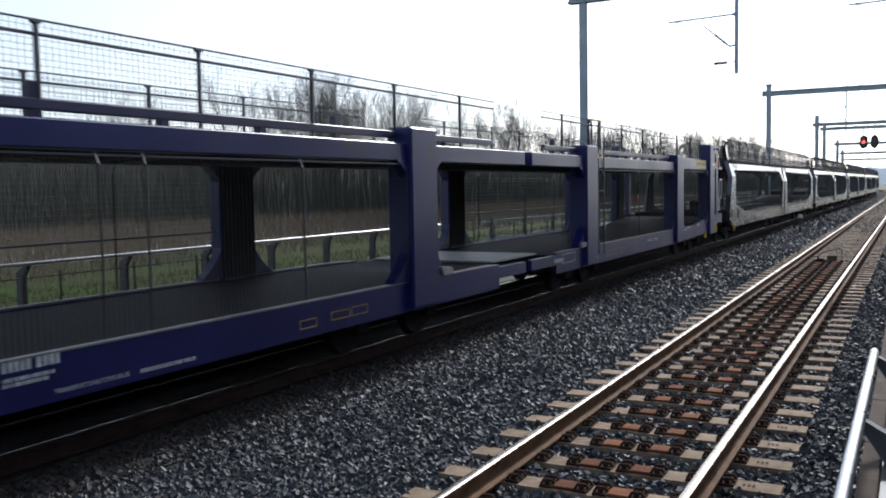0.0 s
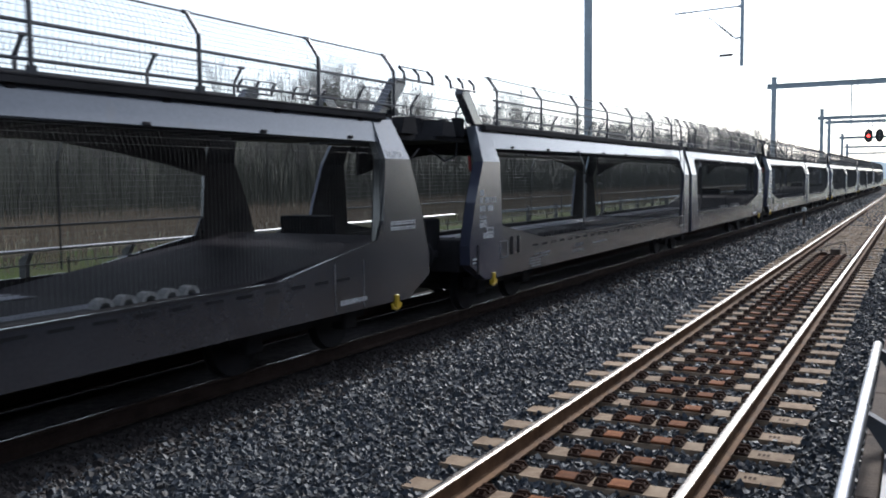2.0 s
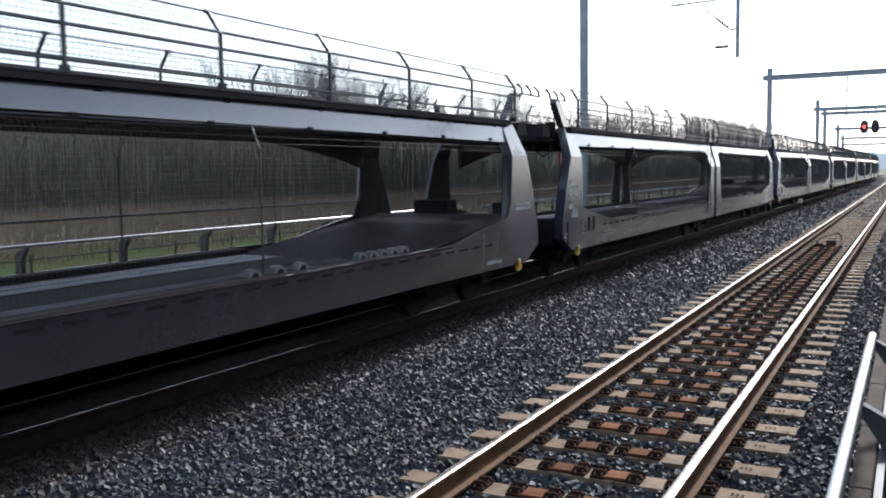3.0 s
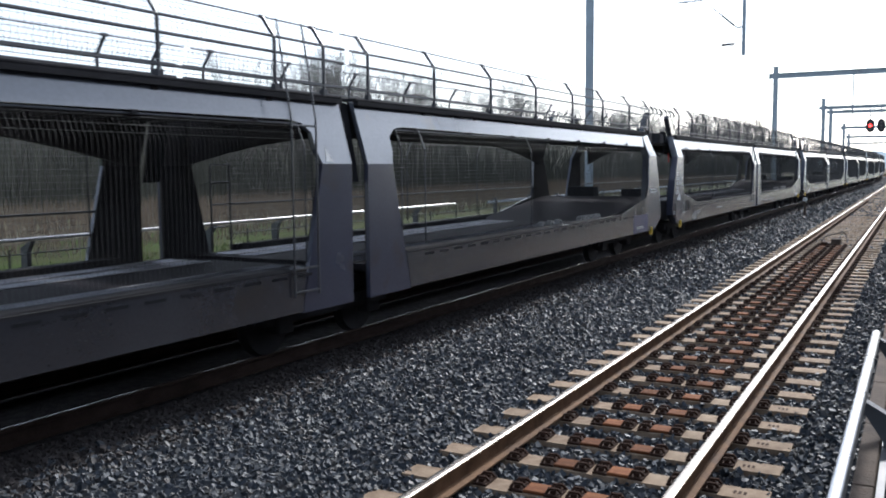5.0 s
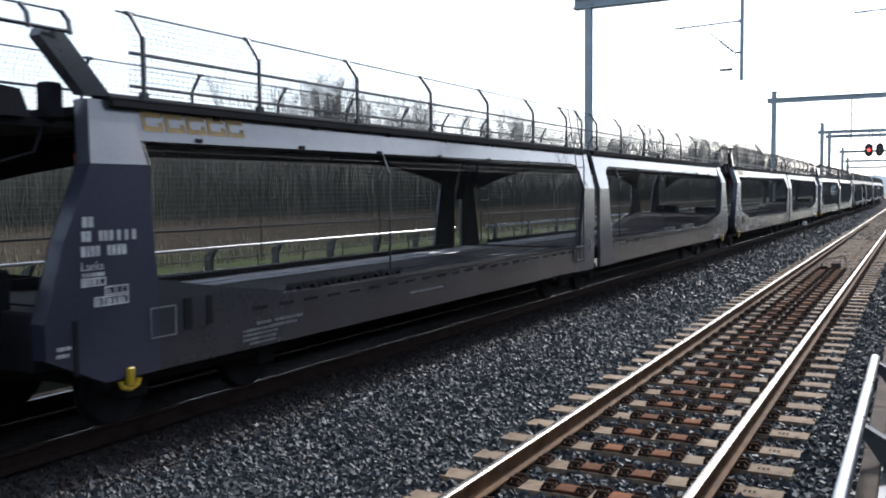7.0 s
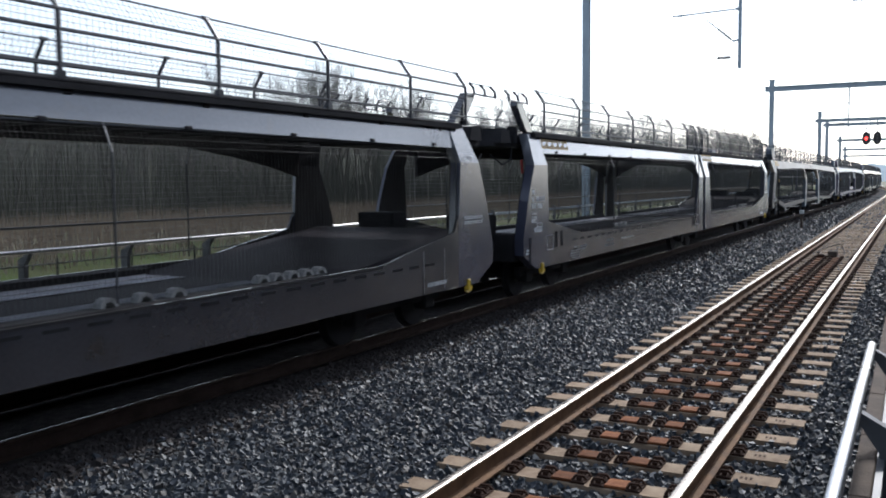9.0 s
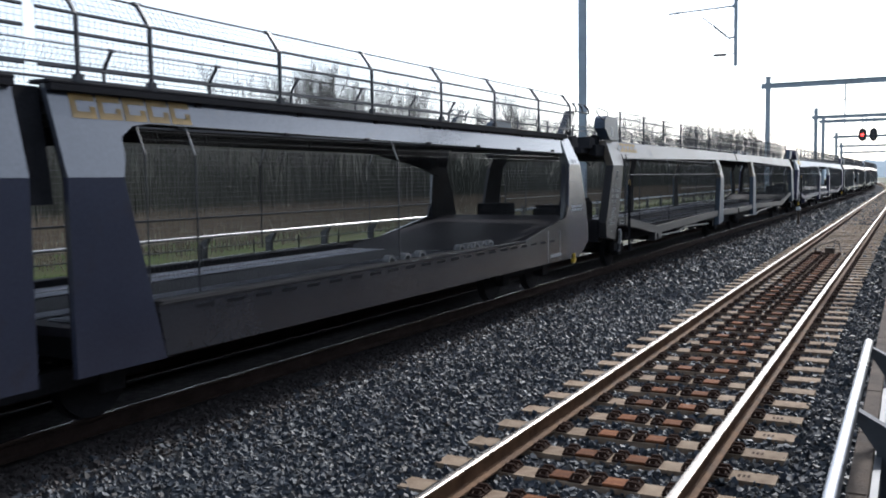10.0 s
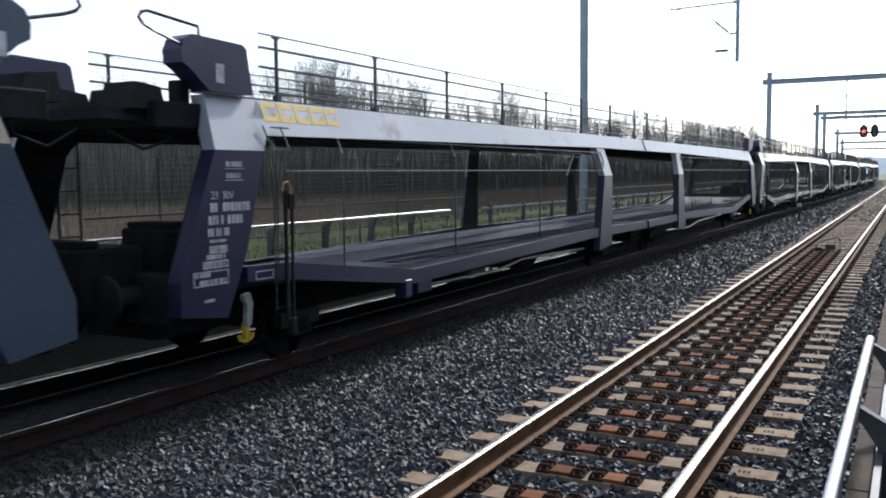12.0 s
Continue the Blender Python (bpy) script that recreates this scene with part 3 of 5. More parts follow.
    for d in deck:
        part("lower_deck", plate(B(), d, lambda q: 1.40, 2.80), "deck", root)
    treads(root, 4.4, A - 0.4, 0.968)
    treads(root, A + 0.4, L - 5.1, 0.968)
    for q in (-1.29, 1.29):
        for ya, yb in ((4.3, A - 1.2), (A + 1.2, L - 5.0)):
            part("edge_channel", box(B(), q - 0.11, q + 0.11, ya, yb, 0.963, 1.05, 0.01), "dark", root)
    bm = box(box(B(), -0.40, 0.40, 1.0, A - 0.4, 0.50, 0.87), -0.40, 0.40, A + 0.4, L - 1.0, 0.50, 0.87)
    part("underframe", bm, "dark", root)
    bearer = part("cross_bearer", box(B(), -1.35, 1.35, -0.06, 0.06, 0.66, 0.87), "dark", root)
    for k in range(18):
        y = 4.6 + k // 2 * 1.0
        (bearer if k == 0 else mesh_part("cross_bearer", bearer.data, None, root)).location = (0, y if k % 2 == 0 else L - y, 0)
    for y in (2.75, A, L - 2.75):
        bogie(root, y)
    buffers(root, 0.62, -1)
    buffers(root, L - 0.62, 1)
    hook(root, 1.40), hook(root, L - 1.45)
    # bridge plates and boxes between the upper decks
    part("bridge_plate", box(box(box(B(), -1.1, 1.1, 0.25, 1.5, 2.66, 2.72), -0.95, -0.5, 0.5, 1.2, 2.72, 2.94, 0.02), 0.4, 0.85, 0.35, 0.75, 2.72, 3.0, 0.02), "dark", root)
    part("bridge_plate", box(box(B(), -1.1, 1.1, L - 1.5, L - 0.25, 2.66, 2.72), 0.75, 1.12, L - 0.95, L - 0.35, 2.63, 2.79, 0.01), "dark", root)
    part("end_box", box(B(), 0.2, 0.95, 0.3, 0.72, 0.9, 1.52, 0.02), "black", root)
    part("end_box", box(B(), -0.9, -0.2, L - 0.75, L - 0.35, 0.9, 1.6, 0.02), "black", root)
    bridge_clutter(root, 0.0, 1), bridge_clutter(root, L, -1)
    part("red_handle", tube(B(), [(1.22, 1.16, 2.45), (1.22, 1.2, 2.22)], 0.022, 6), "red", root, "red handle")
    # ladders beside the middle joint
    bm = B()
    for q in (0.62, 1.0):
        tube(bm, [(-1.42, A + q, 1.0), (-1.42, A + q, 2.18)], 0.015, 5)
    for z in (1.30, 1.62, 1.93, 2.18):
        tube(bm, [(-1.42, A + 0.62, z), (-1.42, A + 1.0, z)], 0.012, 5)
    part("ladder", bm, "railing", root)
    bm = B()
    for q in (-1.30, -0.88):
        tube(bm, [(1.53, A + q, 0.75), (1.53, A + q, 2.62)], 0.013, 5)
        tube(bm, [(1.53, A + q, 2.62), (1.36, A + q, 3.66)], 0.011, 5)
    for z in (0.80, 1.05, 2.56):
        tube(bm, [(1.53, A - 1.30, z), (1.53, A - 0.88, z)], 0.012, 5)
    part("ladder", bm, "railing", root, "thin dark boarding ladder")
    if mark == "middle":
        brand(root, A + 0.35, 2.66, 0.15, "beige", wide=1.3, kink=KINK_A)
        brand(root, 1.75, 2.66, 0.15, "beige", wide=1.4, kink=KINK_A)
    part("warning_mark", plate(B(), [(A - 0.66, 2.18), (A - 0.52, 2.18), (A - 0.62, 2.34)], lambda q: skin(1, -0.004, KINK_A)(q), 0.003), "lettering", root, "small pale triangle")
    chocks(root, [(1.28, 3.8 + 0.26 * k) for k in range(9)], 1.052, "dark")
    chocks(root, ([(1.26, 6.15), (1.26, 6.55), (1.26, 6.9)] if mark == "end" else []) + [(1.28, L - q) for q in (7.9, 7.5, 7.1, 5.9, 5.65, 5.4, 5.15, 4.9)], 1.052)
    # Added dark strips hide the sky's reflection along the sill tops.
    for ya, yb in ((5.62, A - 1.06), (A + 1.06, L - 3.77)):
        part("sill_cap", box(B(), 1.468, 1.502, ya, yb, 1.020, 1.046), "dark", root)
    clip = part("screen_clip", box(B(), -0.012, 0.012, -0.04, 0.04, -0.018, 0.018, 0.006), "dark", root)
    spots = [(ya, z, x) for ya in [2.4 + 1.55 * k for k in range(7)] + [A + 1.5 + 1.55 * k for k in range(7)] for z, x in ((2.605, 1.390), (2.83, 1.328)) if ya < L - 2.0]
    for k, (ya, z, x) in enumerate(spots):
        (clip if k == 0 else mesh_part("screen_clip", clip.data, None, root)).location = (x, ya + (0.3 if z > 2.7 else 0.0), z)
    # slots along the sill, panels and painted marks
    first = part("sill_slot", box(B(), 1.48, 1.503, 0, 0.24, 0.955, 0.985), "black", root)
    first.location = (0, 2.95, 0)
    for k in range(1, 48):
        ya = 2.95 + k * 0.42 if k < 23 else A + 1.5 + (k - 23) * 0.42
        if ya < L - 2.6:
            mesh_part("sill_slot", first.data, None, root).location = (0, ya, 0)
    for q in ((2.03, 2.13, 0.89, 1.17), (2.32, 2.39, 0.90, 1.17), (0.85, 0.89, 0.68, 1.12)):
        part("stake_pocket", box(B(), 1.48, 1.508, *q), "black", root)
    for y in (L - 2.76, L - 2.18):
        part("panel_seam", box(B(), 1.49, 1.503, y, y + 0.012, 0.60, 1.16), "tread", root)
    bars([(L - 2.66, 0.67, 0.56, 0.055)], "lettering", root, 1.505)
    bars([(0.97, 1.85, 0.11, 0.085), (0.96, 1.735, 0.12, 0.085), (1.13, 1.735, 0.38, 0.085), (0.95, 1.615, 0.20, 0.085), (1.21, 1.615, 0.22, 0.085)], "lettering", root, 1.501)
    letters("Laeks", 0.10, "lettering", root, side_pose(1.502, 0.94, 1.505))
    letters("A  B  C", 0.06, "lettering", root, side_pose(1.502, 1.19, 1.305))
    bars([(0.95, 1.455, 0.22, 0.03), (0.96, 1.39, 0.19, 0.045), (1.08, 1.22, 0.05, 0.045), (1.19, 1.22, 0.18, 0.045)], "lettering", root, 1.501)
    frame_bars([(0.94, 1.18, 1.375, 1.445), (1.17, 1.41, 1.29, 1.365), (1.06, 1.155, 1.205, 1.285), (1.155, 1.41, 1.205, 1.285)], "lettering", root, 1.501)
    bars([(0.70, 0.90, 0.13, 0.03), (0.69, 0.845, 0.12, 0.03)], "lettering", root, 1.501)
    frame_bars([(1.64, 1.94, 0.86, 1.13)], "worn_letters_lit_poles", root, 1.501)
    bars([(3.02, 0.80, 0.22, 0.03), (2.81, 0.745, 0.58, 0.025), (2.81, 0.70, 0.52, 0.025), (2.81, 0.655, 0.50, 0.025), (2.90, 0.61, 0.40, 0.025), (3.3, 0.80, 0.45, 0.03), (3.25, 0.75, 0.4, 0.028), (6.0, 0.80, 0.9, 0.022)], "worn_letters_lit_poles", root, 1.501)
    if A > 14:
        letters("TRANSPORT", 0.085, "worn_letters_lit_poles", root, side_pose(1.502, 4.98, 0.80))
        letters("D'AUTOMOBILES", 0.085, "worn_letters_lit_poles", root, side_pose(1.502, 4.86, 0.70))
    letters("TA 370", 0.115, "lettering", root, side_pose(1.497, L - 1.60, 2.385) @ Matrix.Rotation(-0.354, 4, "X"))
    frame_bars([(L - 1.55, L - 0.97, 1.47, 1.58)], "lettering", root, 1.501)
    bars([(L - 1.52, 1.535, 0.52, 0.025), (L - 1.52, 1.49, 0.52, 0.022)], "lettering", root, 1.501)
    if mark == "end":
        brand(root, 1.75, 2.66, 0.17, "faded", wide=1.4, kink=KINK_A)
        brand(root, A + 0.35, 2.64, 0.20, "faded", wide=1.2, kink=KINK_A)
    return root


def bridge_clutter(root, y, d):
    """Hinged flaps, stops and a hanging cable on the bridge between two upper decks."""
    for x, a in ((1.0, 0.35), (0.35, 0.75), (-0.55, 0.5)):
        flap = [(y + d * a, 2.72), (y + d * (a + 0.42), 2.72), (y + d * (a + 0.34), 2.93), (y + d * (a + 0.06), 2.96)]
        part("bridge_flap", plate(B(), flap if d > 0 else flap[::-1], lambda q: x + 0.2, 0.4), "dark", root)
    part("bridge_stop", box(B(), 1.02, 1.18, min(y + d * 0.95, y + d * 1.1), max(y + d * 0.95, y + d * 1.1), 2.72, 3.02, 0.02), "black", root)
    part("hanging_cable", tube(B(), [(1.15, y + d * 0.9, 2.64), (1.18, y + d * 0.8, 2.45), (1.16, y + d * 0.5, 2.36), (1.10, y + d * 0.15, 2.52)], 0.014, 5), "black", root)
    part("guard_wire", tube(B(), [(-1.30, y + d * 1.4, 3.30), (-1.30, y - d * 0.1, 3.26)], 0.012, 5), "railing", root)


def blue_wagon():
    """Blue two-part car carrier; its rear coupling is the origin and it reaches back to negative y."""
    root = new("car_carrier_wagon")
    tagged(root, "empty dark blue double-deck car carrier wagon with square columns", "railway wagon", "wagons of the train")
    E0, A = -36.0, -17.0
    for sgn in (1, -1):
        S = (lambda q: 1.5) if sgn > 0 else (lambda q: -1.5)
        S2 = (lambda q: 1.42) if sgn > 0 else (lambda q: -1.42)
        for y, w, zt in ((-6.58, 0.72, 2.89), (-13.90, 0.68, 2.91), (-20.71, 0.70, 2.91), (-28.2, 0.7, 2.89), (-2.42, 0.68, 3.32), (-33.3, 0.72, 3.32)):
            bm = B()
            if sgn < 0:
                y -= 0.5      # the far columns stand a little back
            xa, xb = (1.14, 1.52) if sgn > 0 else (-1.52, -1.30)
            box(bm, xa, xb, y - w / 2, y + w / 2, 0.53, zt, 0.025)
            part("column", bm, "blue", root)
            for d in (-1, 1):      # flared gussets at foot and head
                e = y + d * (w / 2 - 0.02)
                ft = [(e, 0.9)] + [(e + d * 0.42 * (1 - k / 4) ** 1.8, 0.9 + 0.5 * k / 4) for k in range(5)]
                hd = [(e, 2.5)] + [(e + d * 0.3 * (1 - k / 4) ** 1.8, 2.5 - 0.3 * k / 4) for k in range(5)]
                for q in (ft, hd):
                    part("gusset", plate(B(), q, (lambda z: sgn * 1.45), 0.14), "blue", root)
            # Dark plate paints the shade on the far columns' inner faces.
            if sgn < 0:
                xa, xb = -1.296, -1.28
                part("shade_lining", box(B(), xa, xb, y - w / 2 + 0.02, y + w / 2 - 0.02, 0.9, 2.48), "dark", root)
        # upper longitudinals, lower sills
        for y0, y1, z0, z1 in ((-2.99 - 3.28, -2.99, 2.52, 2.82), (A + 0.15, -6.97, 2.47, 2.70), (-27.85, A - 0.15, 2.47, 2.70), (-32.94, -28.55, 2.52, 2.82)):
            bm = B()
            xa, xb = sorted((sgn * 1.25, sgn * 1.44))
            box(bm, xa, xb, y0, y1, z0, z1, 0.012)
            part("top_beam", bm, "blue", root)
        for poly in ([(A + 1.3, 0.50), (-6.9, 0.50), (-2.1, 0.60), (-2.1, 1.04), (-3.0, 1.02), (-4.4, 0.90), (-6.9, 0.88), (A + 1.3, 0.88)],
                     [(E0 + 1.0, 0.50), (A - 1.2, 0.50), (A - 1.2, 0.88), (E0 + 1.0, 0.88)]):
            part("side_sill", plate(B(), poly, S2, 0.10), "blue", root)
        for y0, y1 in ((A - 1.2, A - 0.12), (A + 0.12, A + 1.3)):
            part("joint_sill", plate(B(), [(y0, 0.66), (y1, 0.66), (y1, 0.84), (y0, 0.84)], S2, 0.08), "blue", root)
        part("deck_strip", box(B(), *sorted((sgn * 1.36, sgn * 1.43)), A + 1.4, -7.0, 0.884, 0.90), "chock", root, "bright deck edge strip")
        part("deck_strip", box(B(), *sorted((sgn * 1.36, sgn * 1.43)), -35, A - 1.5, 0.884, 0.90), "chock", root, "bright deck edge strip")
        posts = [-14.96, -13.42, -12.70, -11.14, -9.43, -7.73, -6.0, -4.4, -3.1]
        railing(root, posts, -16.0, -3.05, sgn, 2.62, 3.46, 3.47, 0.0, (2.80, 3.36))
        posts = [-19.2, -21.05, -22.83, -24.6, -26.36, -28.1, -29.9]
        railing(root, posts, -31.0, -18.0, sgn, 2.62, 3.46, 3.47, 0.0, (2.80, 3.36))
        side_mesh(root, -13.7, -7.0, lambda y: 0.92, 2.46, sgn, (-13.05, -10.4, -8.4), 1.55)
        side_mesh(root, -6.2, -3.0, lambda y: 1.0, 2.5, sgn, (-4.6,), 1.55)
        side_mesh(root, -27.8, -21.1, lambda y: 0.92, 2.46, sgn, (-25.98, -25.48, -23.28), 1.55)
        # open end frame beyond the last column
        bm = plate(B(), [(-2.19, 3.08), (-1.54, 3.08), (-1.54, 3.32), (-2.19, 3.32)], S, 0.14)
        plate(bm, [(-1.77, 0.82), (-1.54, 0.82), (-1.54, 3.08), (-1.77, 3.08)], S, 0.14)
        plate(bm, [(-1.77, 2.90), (-1.77, 3.08), (-1.94, 3.08)], S, 0.14)
        plate(bm, [(-2.19, 2.58), (-1.77, 2.58), (-1.77, 2.78), (-2.19, 2.78)], S, 0.10)
        plate(bm, [(-2.19, 0.84), (-0.90, 0.84), (-0.90, 1.13), (-2.19, 1.13)], S, 0.12)
        part("end_frame", bm, "blue", root)
        bm = B()
        tube(bm, [(sgn * 1.4, y, z) for y, z in ((-1.06, 2.66), (-1.03, 2.92), (-1.22, 3.03), (-1.26, 3.10), (-1.25, 3.20), (-1.16, 3.26), (-0.47, 3.28), (-0.39, 3.22), (-0.39, 2.70))], 0.018, 6)
        tube(bm, [(sgn * 1.4, -1.05, 2.96), (sgn * 1.4, -0.39, 2.98)], 0.012, 5)
        part("guard_loop", bm, "railing", root)
    for x in (-1.25, 1.25):
        for y0, y1 in ((A + 1.1, -3.1), (-31.0, A - 1.1)):
            part("deck_kerb", box(B(), x - 0.04, x + 0.04, y0, y1, 2.775, 2.865, 0.01), "navy", root)
            for k in range(int((y1 - y0) / 1.35)):
                y = y0 + 0.5 + 1.35 * k
                part("kerb_bracket", box(B(), x - 0.05, x + 0.03, y, y + 0.09, 2.66, 2.98 if k % 3 == 0 else 2.80), "navy", root)
    part("upper_deck", box(B(), -1.24, 1.24, A + 0.2, -6.3, 2.60, 2.66), "deck", root)
    part("upper_deck", box(B(), -1.24, 1.24, -6.3, -1.6, 2.62, 2.70), "deck", root)
    part("upper_deck", box(B(), -1.24, 1.24, -34, A - 0.2, 2.60, 2.66), "deck", root)
    ribs(root, A + 0.2, -1.8, 2.60, 0.4)
    ribs(root, -34, A - 0.2, 2.60, 0.4)
    part("lower_deck", plate(B(), [(A + 1.0, 0.80), (-1.6, 0.80), (-1.6, 1.06), (-3.0, 1.0), (-5.0, 0.86), (A + 1.0, 0.86)], lambda q: 1.32, 2.64), "deck", root)
    part("lower_deck", box(B(), -1.32, 1.32, -35, A - 0.9, 0.80, 0.86), "deck", root)
    part("joint_plate", box(B(), -1.15, 1.15, A - 0.9, A + 1.0, 0.87, 0.90), "chock", root, "pale steel joint plate")
    part("underframe", box(box(B(), -0.95, 0.95, A + 1.4, -1.2, 0.47, 0.79), -0.95, 0.95, -35, A - 1.4, 0.47, 0.79), "dark", root)
    for y in (-3.3, -13.3, -20.7, -32.5):
        bogie(root, y)
    buffers(root, -0.95, 1)
    bm = B()
    tube(bm, [(1.4, y, z) for y, z in ((-1.00, 1.22), (-0.77, 2.16), (-0.71, 2.23), (-0.47, 2.23), (-0.43, 2.16), (-0.45, 1.68), (-0.52, 1.62), (-0.76, 1.62), (-0.84, 1.22))], 0.022, 8)
    part("white_handrail", bm, "lettering", root, "bent white handrail")
    part("end_box", box(B(), 0.5, 1.2, -0.95, -0.3, 0.75, 1.32, 0.04), "black", root)
    bm = plate(B(), [(-1.20, 2.62), (-1.06, 2.60), (-1.04, 2.70), (-1.14, 2.90), (-1.22, 2.94), (-1.24, 2.86)], lambda q: 1.46, 0.10)
    part("deck_jack", bm, "red", root, "red jack")
    part("red_lever", plate(B(), [(-2.30, 1.55), (-2.10, 1.62), (-2.04, 1.78), (-2.22, 1.78)], lambda q: -1.0, 0.08), "red", root, "red lever on the far side")
    part("deck_plate", plate(B(), [(-2.0, 3.0), (-1.70, 2.72), (-1.45, 2.72), (-1.66, 3.04)], lambda q: -0.9, 0.05), "blue", root)
    part("deck_beam", box(B(), -1.2, 1.2, -2.05, -1.95, 2.68, 2.86, 0.01), "blue", root)
    for y, z in ((-2.28, 3.18), (-2.30, 2.36), (-1.80, 3.21), (-1.66, 3.21)):
        part("bolt", disc(B(), (1.53, y, z), 0.028, 0.04, "X", 8), "blue", root)
    part("tie_ring", tube(B(), [(1.52, -1.72, 0.92), (1.54, -1.70, 0.98), (1.54, -1.62, 0.99), (1.52, -1.58, 0.94)], 0.010), "lettering", root, "pale bent tie ring")
    part("prop_bar", tube(B(), [(1.4, -1.10, 2.6), (1.4, -1.0, 1.9)], 0.014), "chock", root)
    part("bridge_plate", box(B(), -1.1, 1.42, -1.4, -0.43, 2.56, 2.66, 0.01), "blue", root)
    bm = B()
    disc(bm, (1.5, -1.85, 0.70), 0.035, 0.05)
    ring = [(1.5, -1.85 + 0.145 * math.cos(k * math.pi / 9), 0.70 + 0.145 * math.sin(k * math.pi / 9)) for k in range(19)]
    tube(bm, ring, 0.016, 6)
    for k in range(5):
        a = k * 2 * math.pi / 5
        tube(bm, [(1.5, -1.85, 0.70), (1.5, -1.85 + 0.16 * math.cos(a), 0.70 + 0.16 * math.sin(a))], 0.010, 5)
    part("brake_wheel", bm, "yellow", root, "yellow spoked handwheel")
    bm = B()
    for s in (-0.18, 0.18):
        tube(bm, [(1.46, -13.2 + s, 0.7), (1.46, -13.2 + s, 3.3)], 0.013, 5)
    for k in range(4):
        tube(bm, [(1.46, -13.38, 0.8 + k * 0.6), (1.46, -13.02, 0.8 + k * 0.6)], 0.010, 5)
    part("ladder", bm, "railing", root)
    part("wedge", plate(B(), [(-20.2, 0.90), (-19.9, 0.92), (-19.95, 1.0), (-20.25, 1.02)], lambda q: 1.5, 0.2), "chock", root, "white wedge")
    part("wedge", plate(B(), [(-14.5, 0.90), (-14.15, 0.92), (-14.25, 1.0), (-14.5, 1.0)], lambda q: 1.5, 0.2), "chock", root, "white wedge")
    hook(root, -3.4)
    brand(root, -4.3, 2.57, 0.24, "yellow", 1.44, False, 0.95)
    letters("TAL499A", 0.095, "lettering", root, side_pose(1.524, -2.55, 2.66))
    letters("E", 0.12, "lettering", root, side_pose(1.524, -2.58, 1.02))
    letters("5", 0.09, "lettering", root, side_pose(1.522, -13.66, 0.63))
    part("warning_mark", plate(B(), [(-13.66, 2.66), (-13.53, 2.66), (-13.60, 2.80)], lambda q: 1.524, 0.003), "yellow", root, "small yellow triangle")
    for a, b in ((-13.42, -13.32), (-12.80, -12.90)):
        part("gate_hoop", tube(B(), [(1.30, a, 3.42), (1.30, (a + b) / 2, 3.44), (1.30, b, 3.36), (1.30, b, 2.68)], 0.02, 6), "blue", root)
    part("gate_bar", tube(B(), [(1.30, -13.40, 3.47), (1.30, -12.70, 3.47)], 0.02, 6), "faded", root, "faded yellow top bar")
    letters("TRANSPORT D'AUTOMOBILES", 0.055, "lettering", root, side_pose(1.422, -26.46, 0.56))
    letters("TRANSPORT D'AUTOMOBILES", 0.075, "lettering", root, side_pose(1.422, -9.6, 0.72))
    bars([(-25.6, 0.56, 0.66, 0.035), (-26.9, 0.80, 0.5, 0.09), (-26.9, 0.73, 0.45, 0.03), (-26.9, 0.69, 0.4, 0.03), (-4.2, 0.86, 0.4, 0.07), (-5.4, 0.84, 0.45, 0.04), (-6.0, 0.80, 0.5, 0.04), (-3.1, 0.88, 0.1, 0.05), (-2.1, 0.90, 0.25, 0.05), (-15.8, 0.7, 0.5, 0.07)], "lettering", root, 1.421)
    frame_bars([(-15.4, -14.7, 0.66, 0.84)], "lettering", root, 1.421)
    frame_bars([(-23.36, -23.05, 0.60, 0.70), (-22.78, -22.40, 0.62, 0.72), (-22.37, -22.02, 0.62, 0.73), (-12.75, -12.38, 0.60, 0.71), (-12.36, -11.96, 0.61, 0.72), (-11.74, -11.43, 0.62, 0.71)], "faded", root, 1.421)
    return root


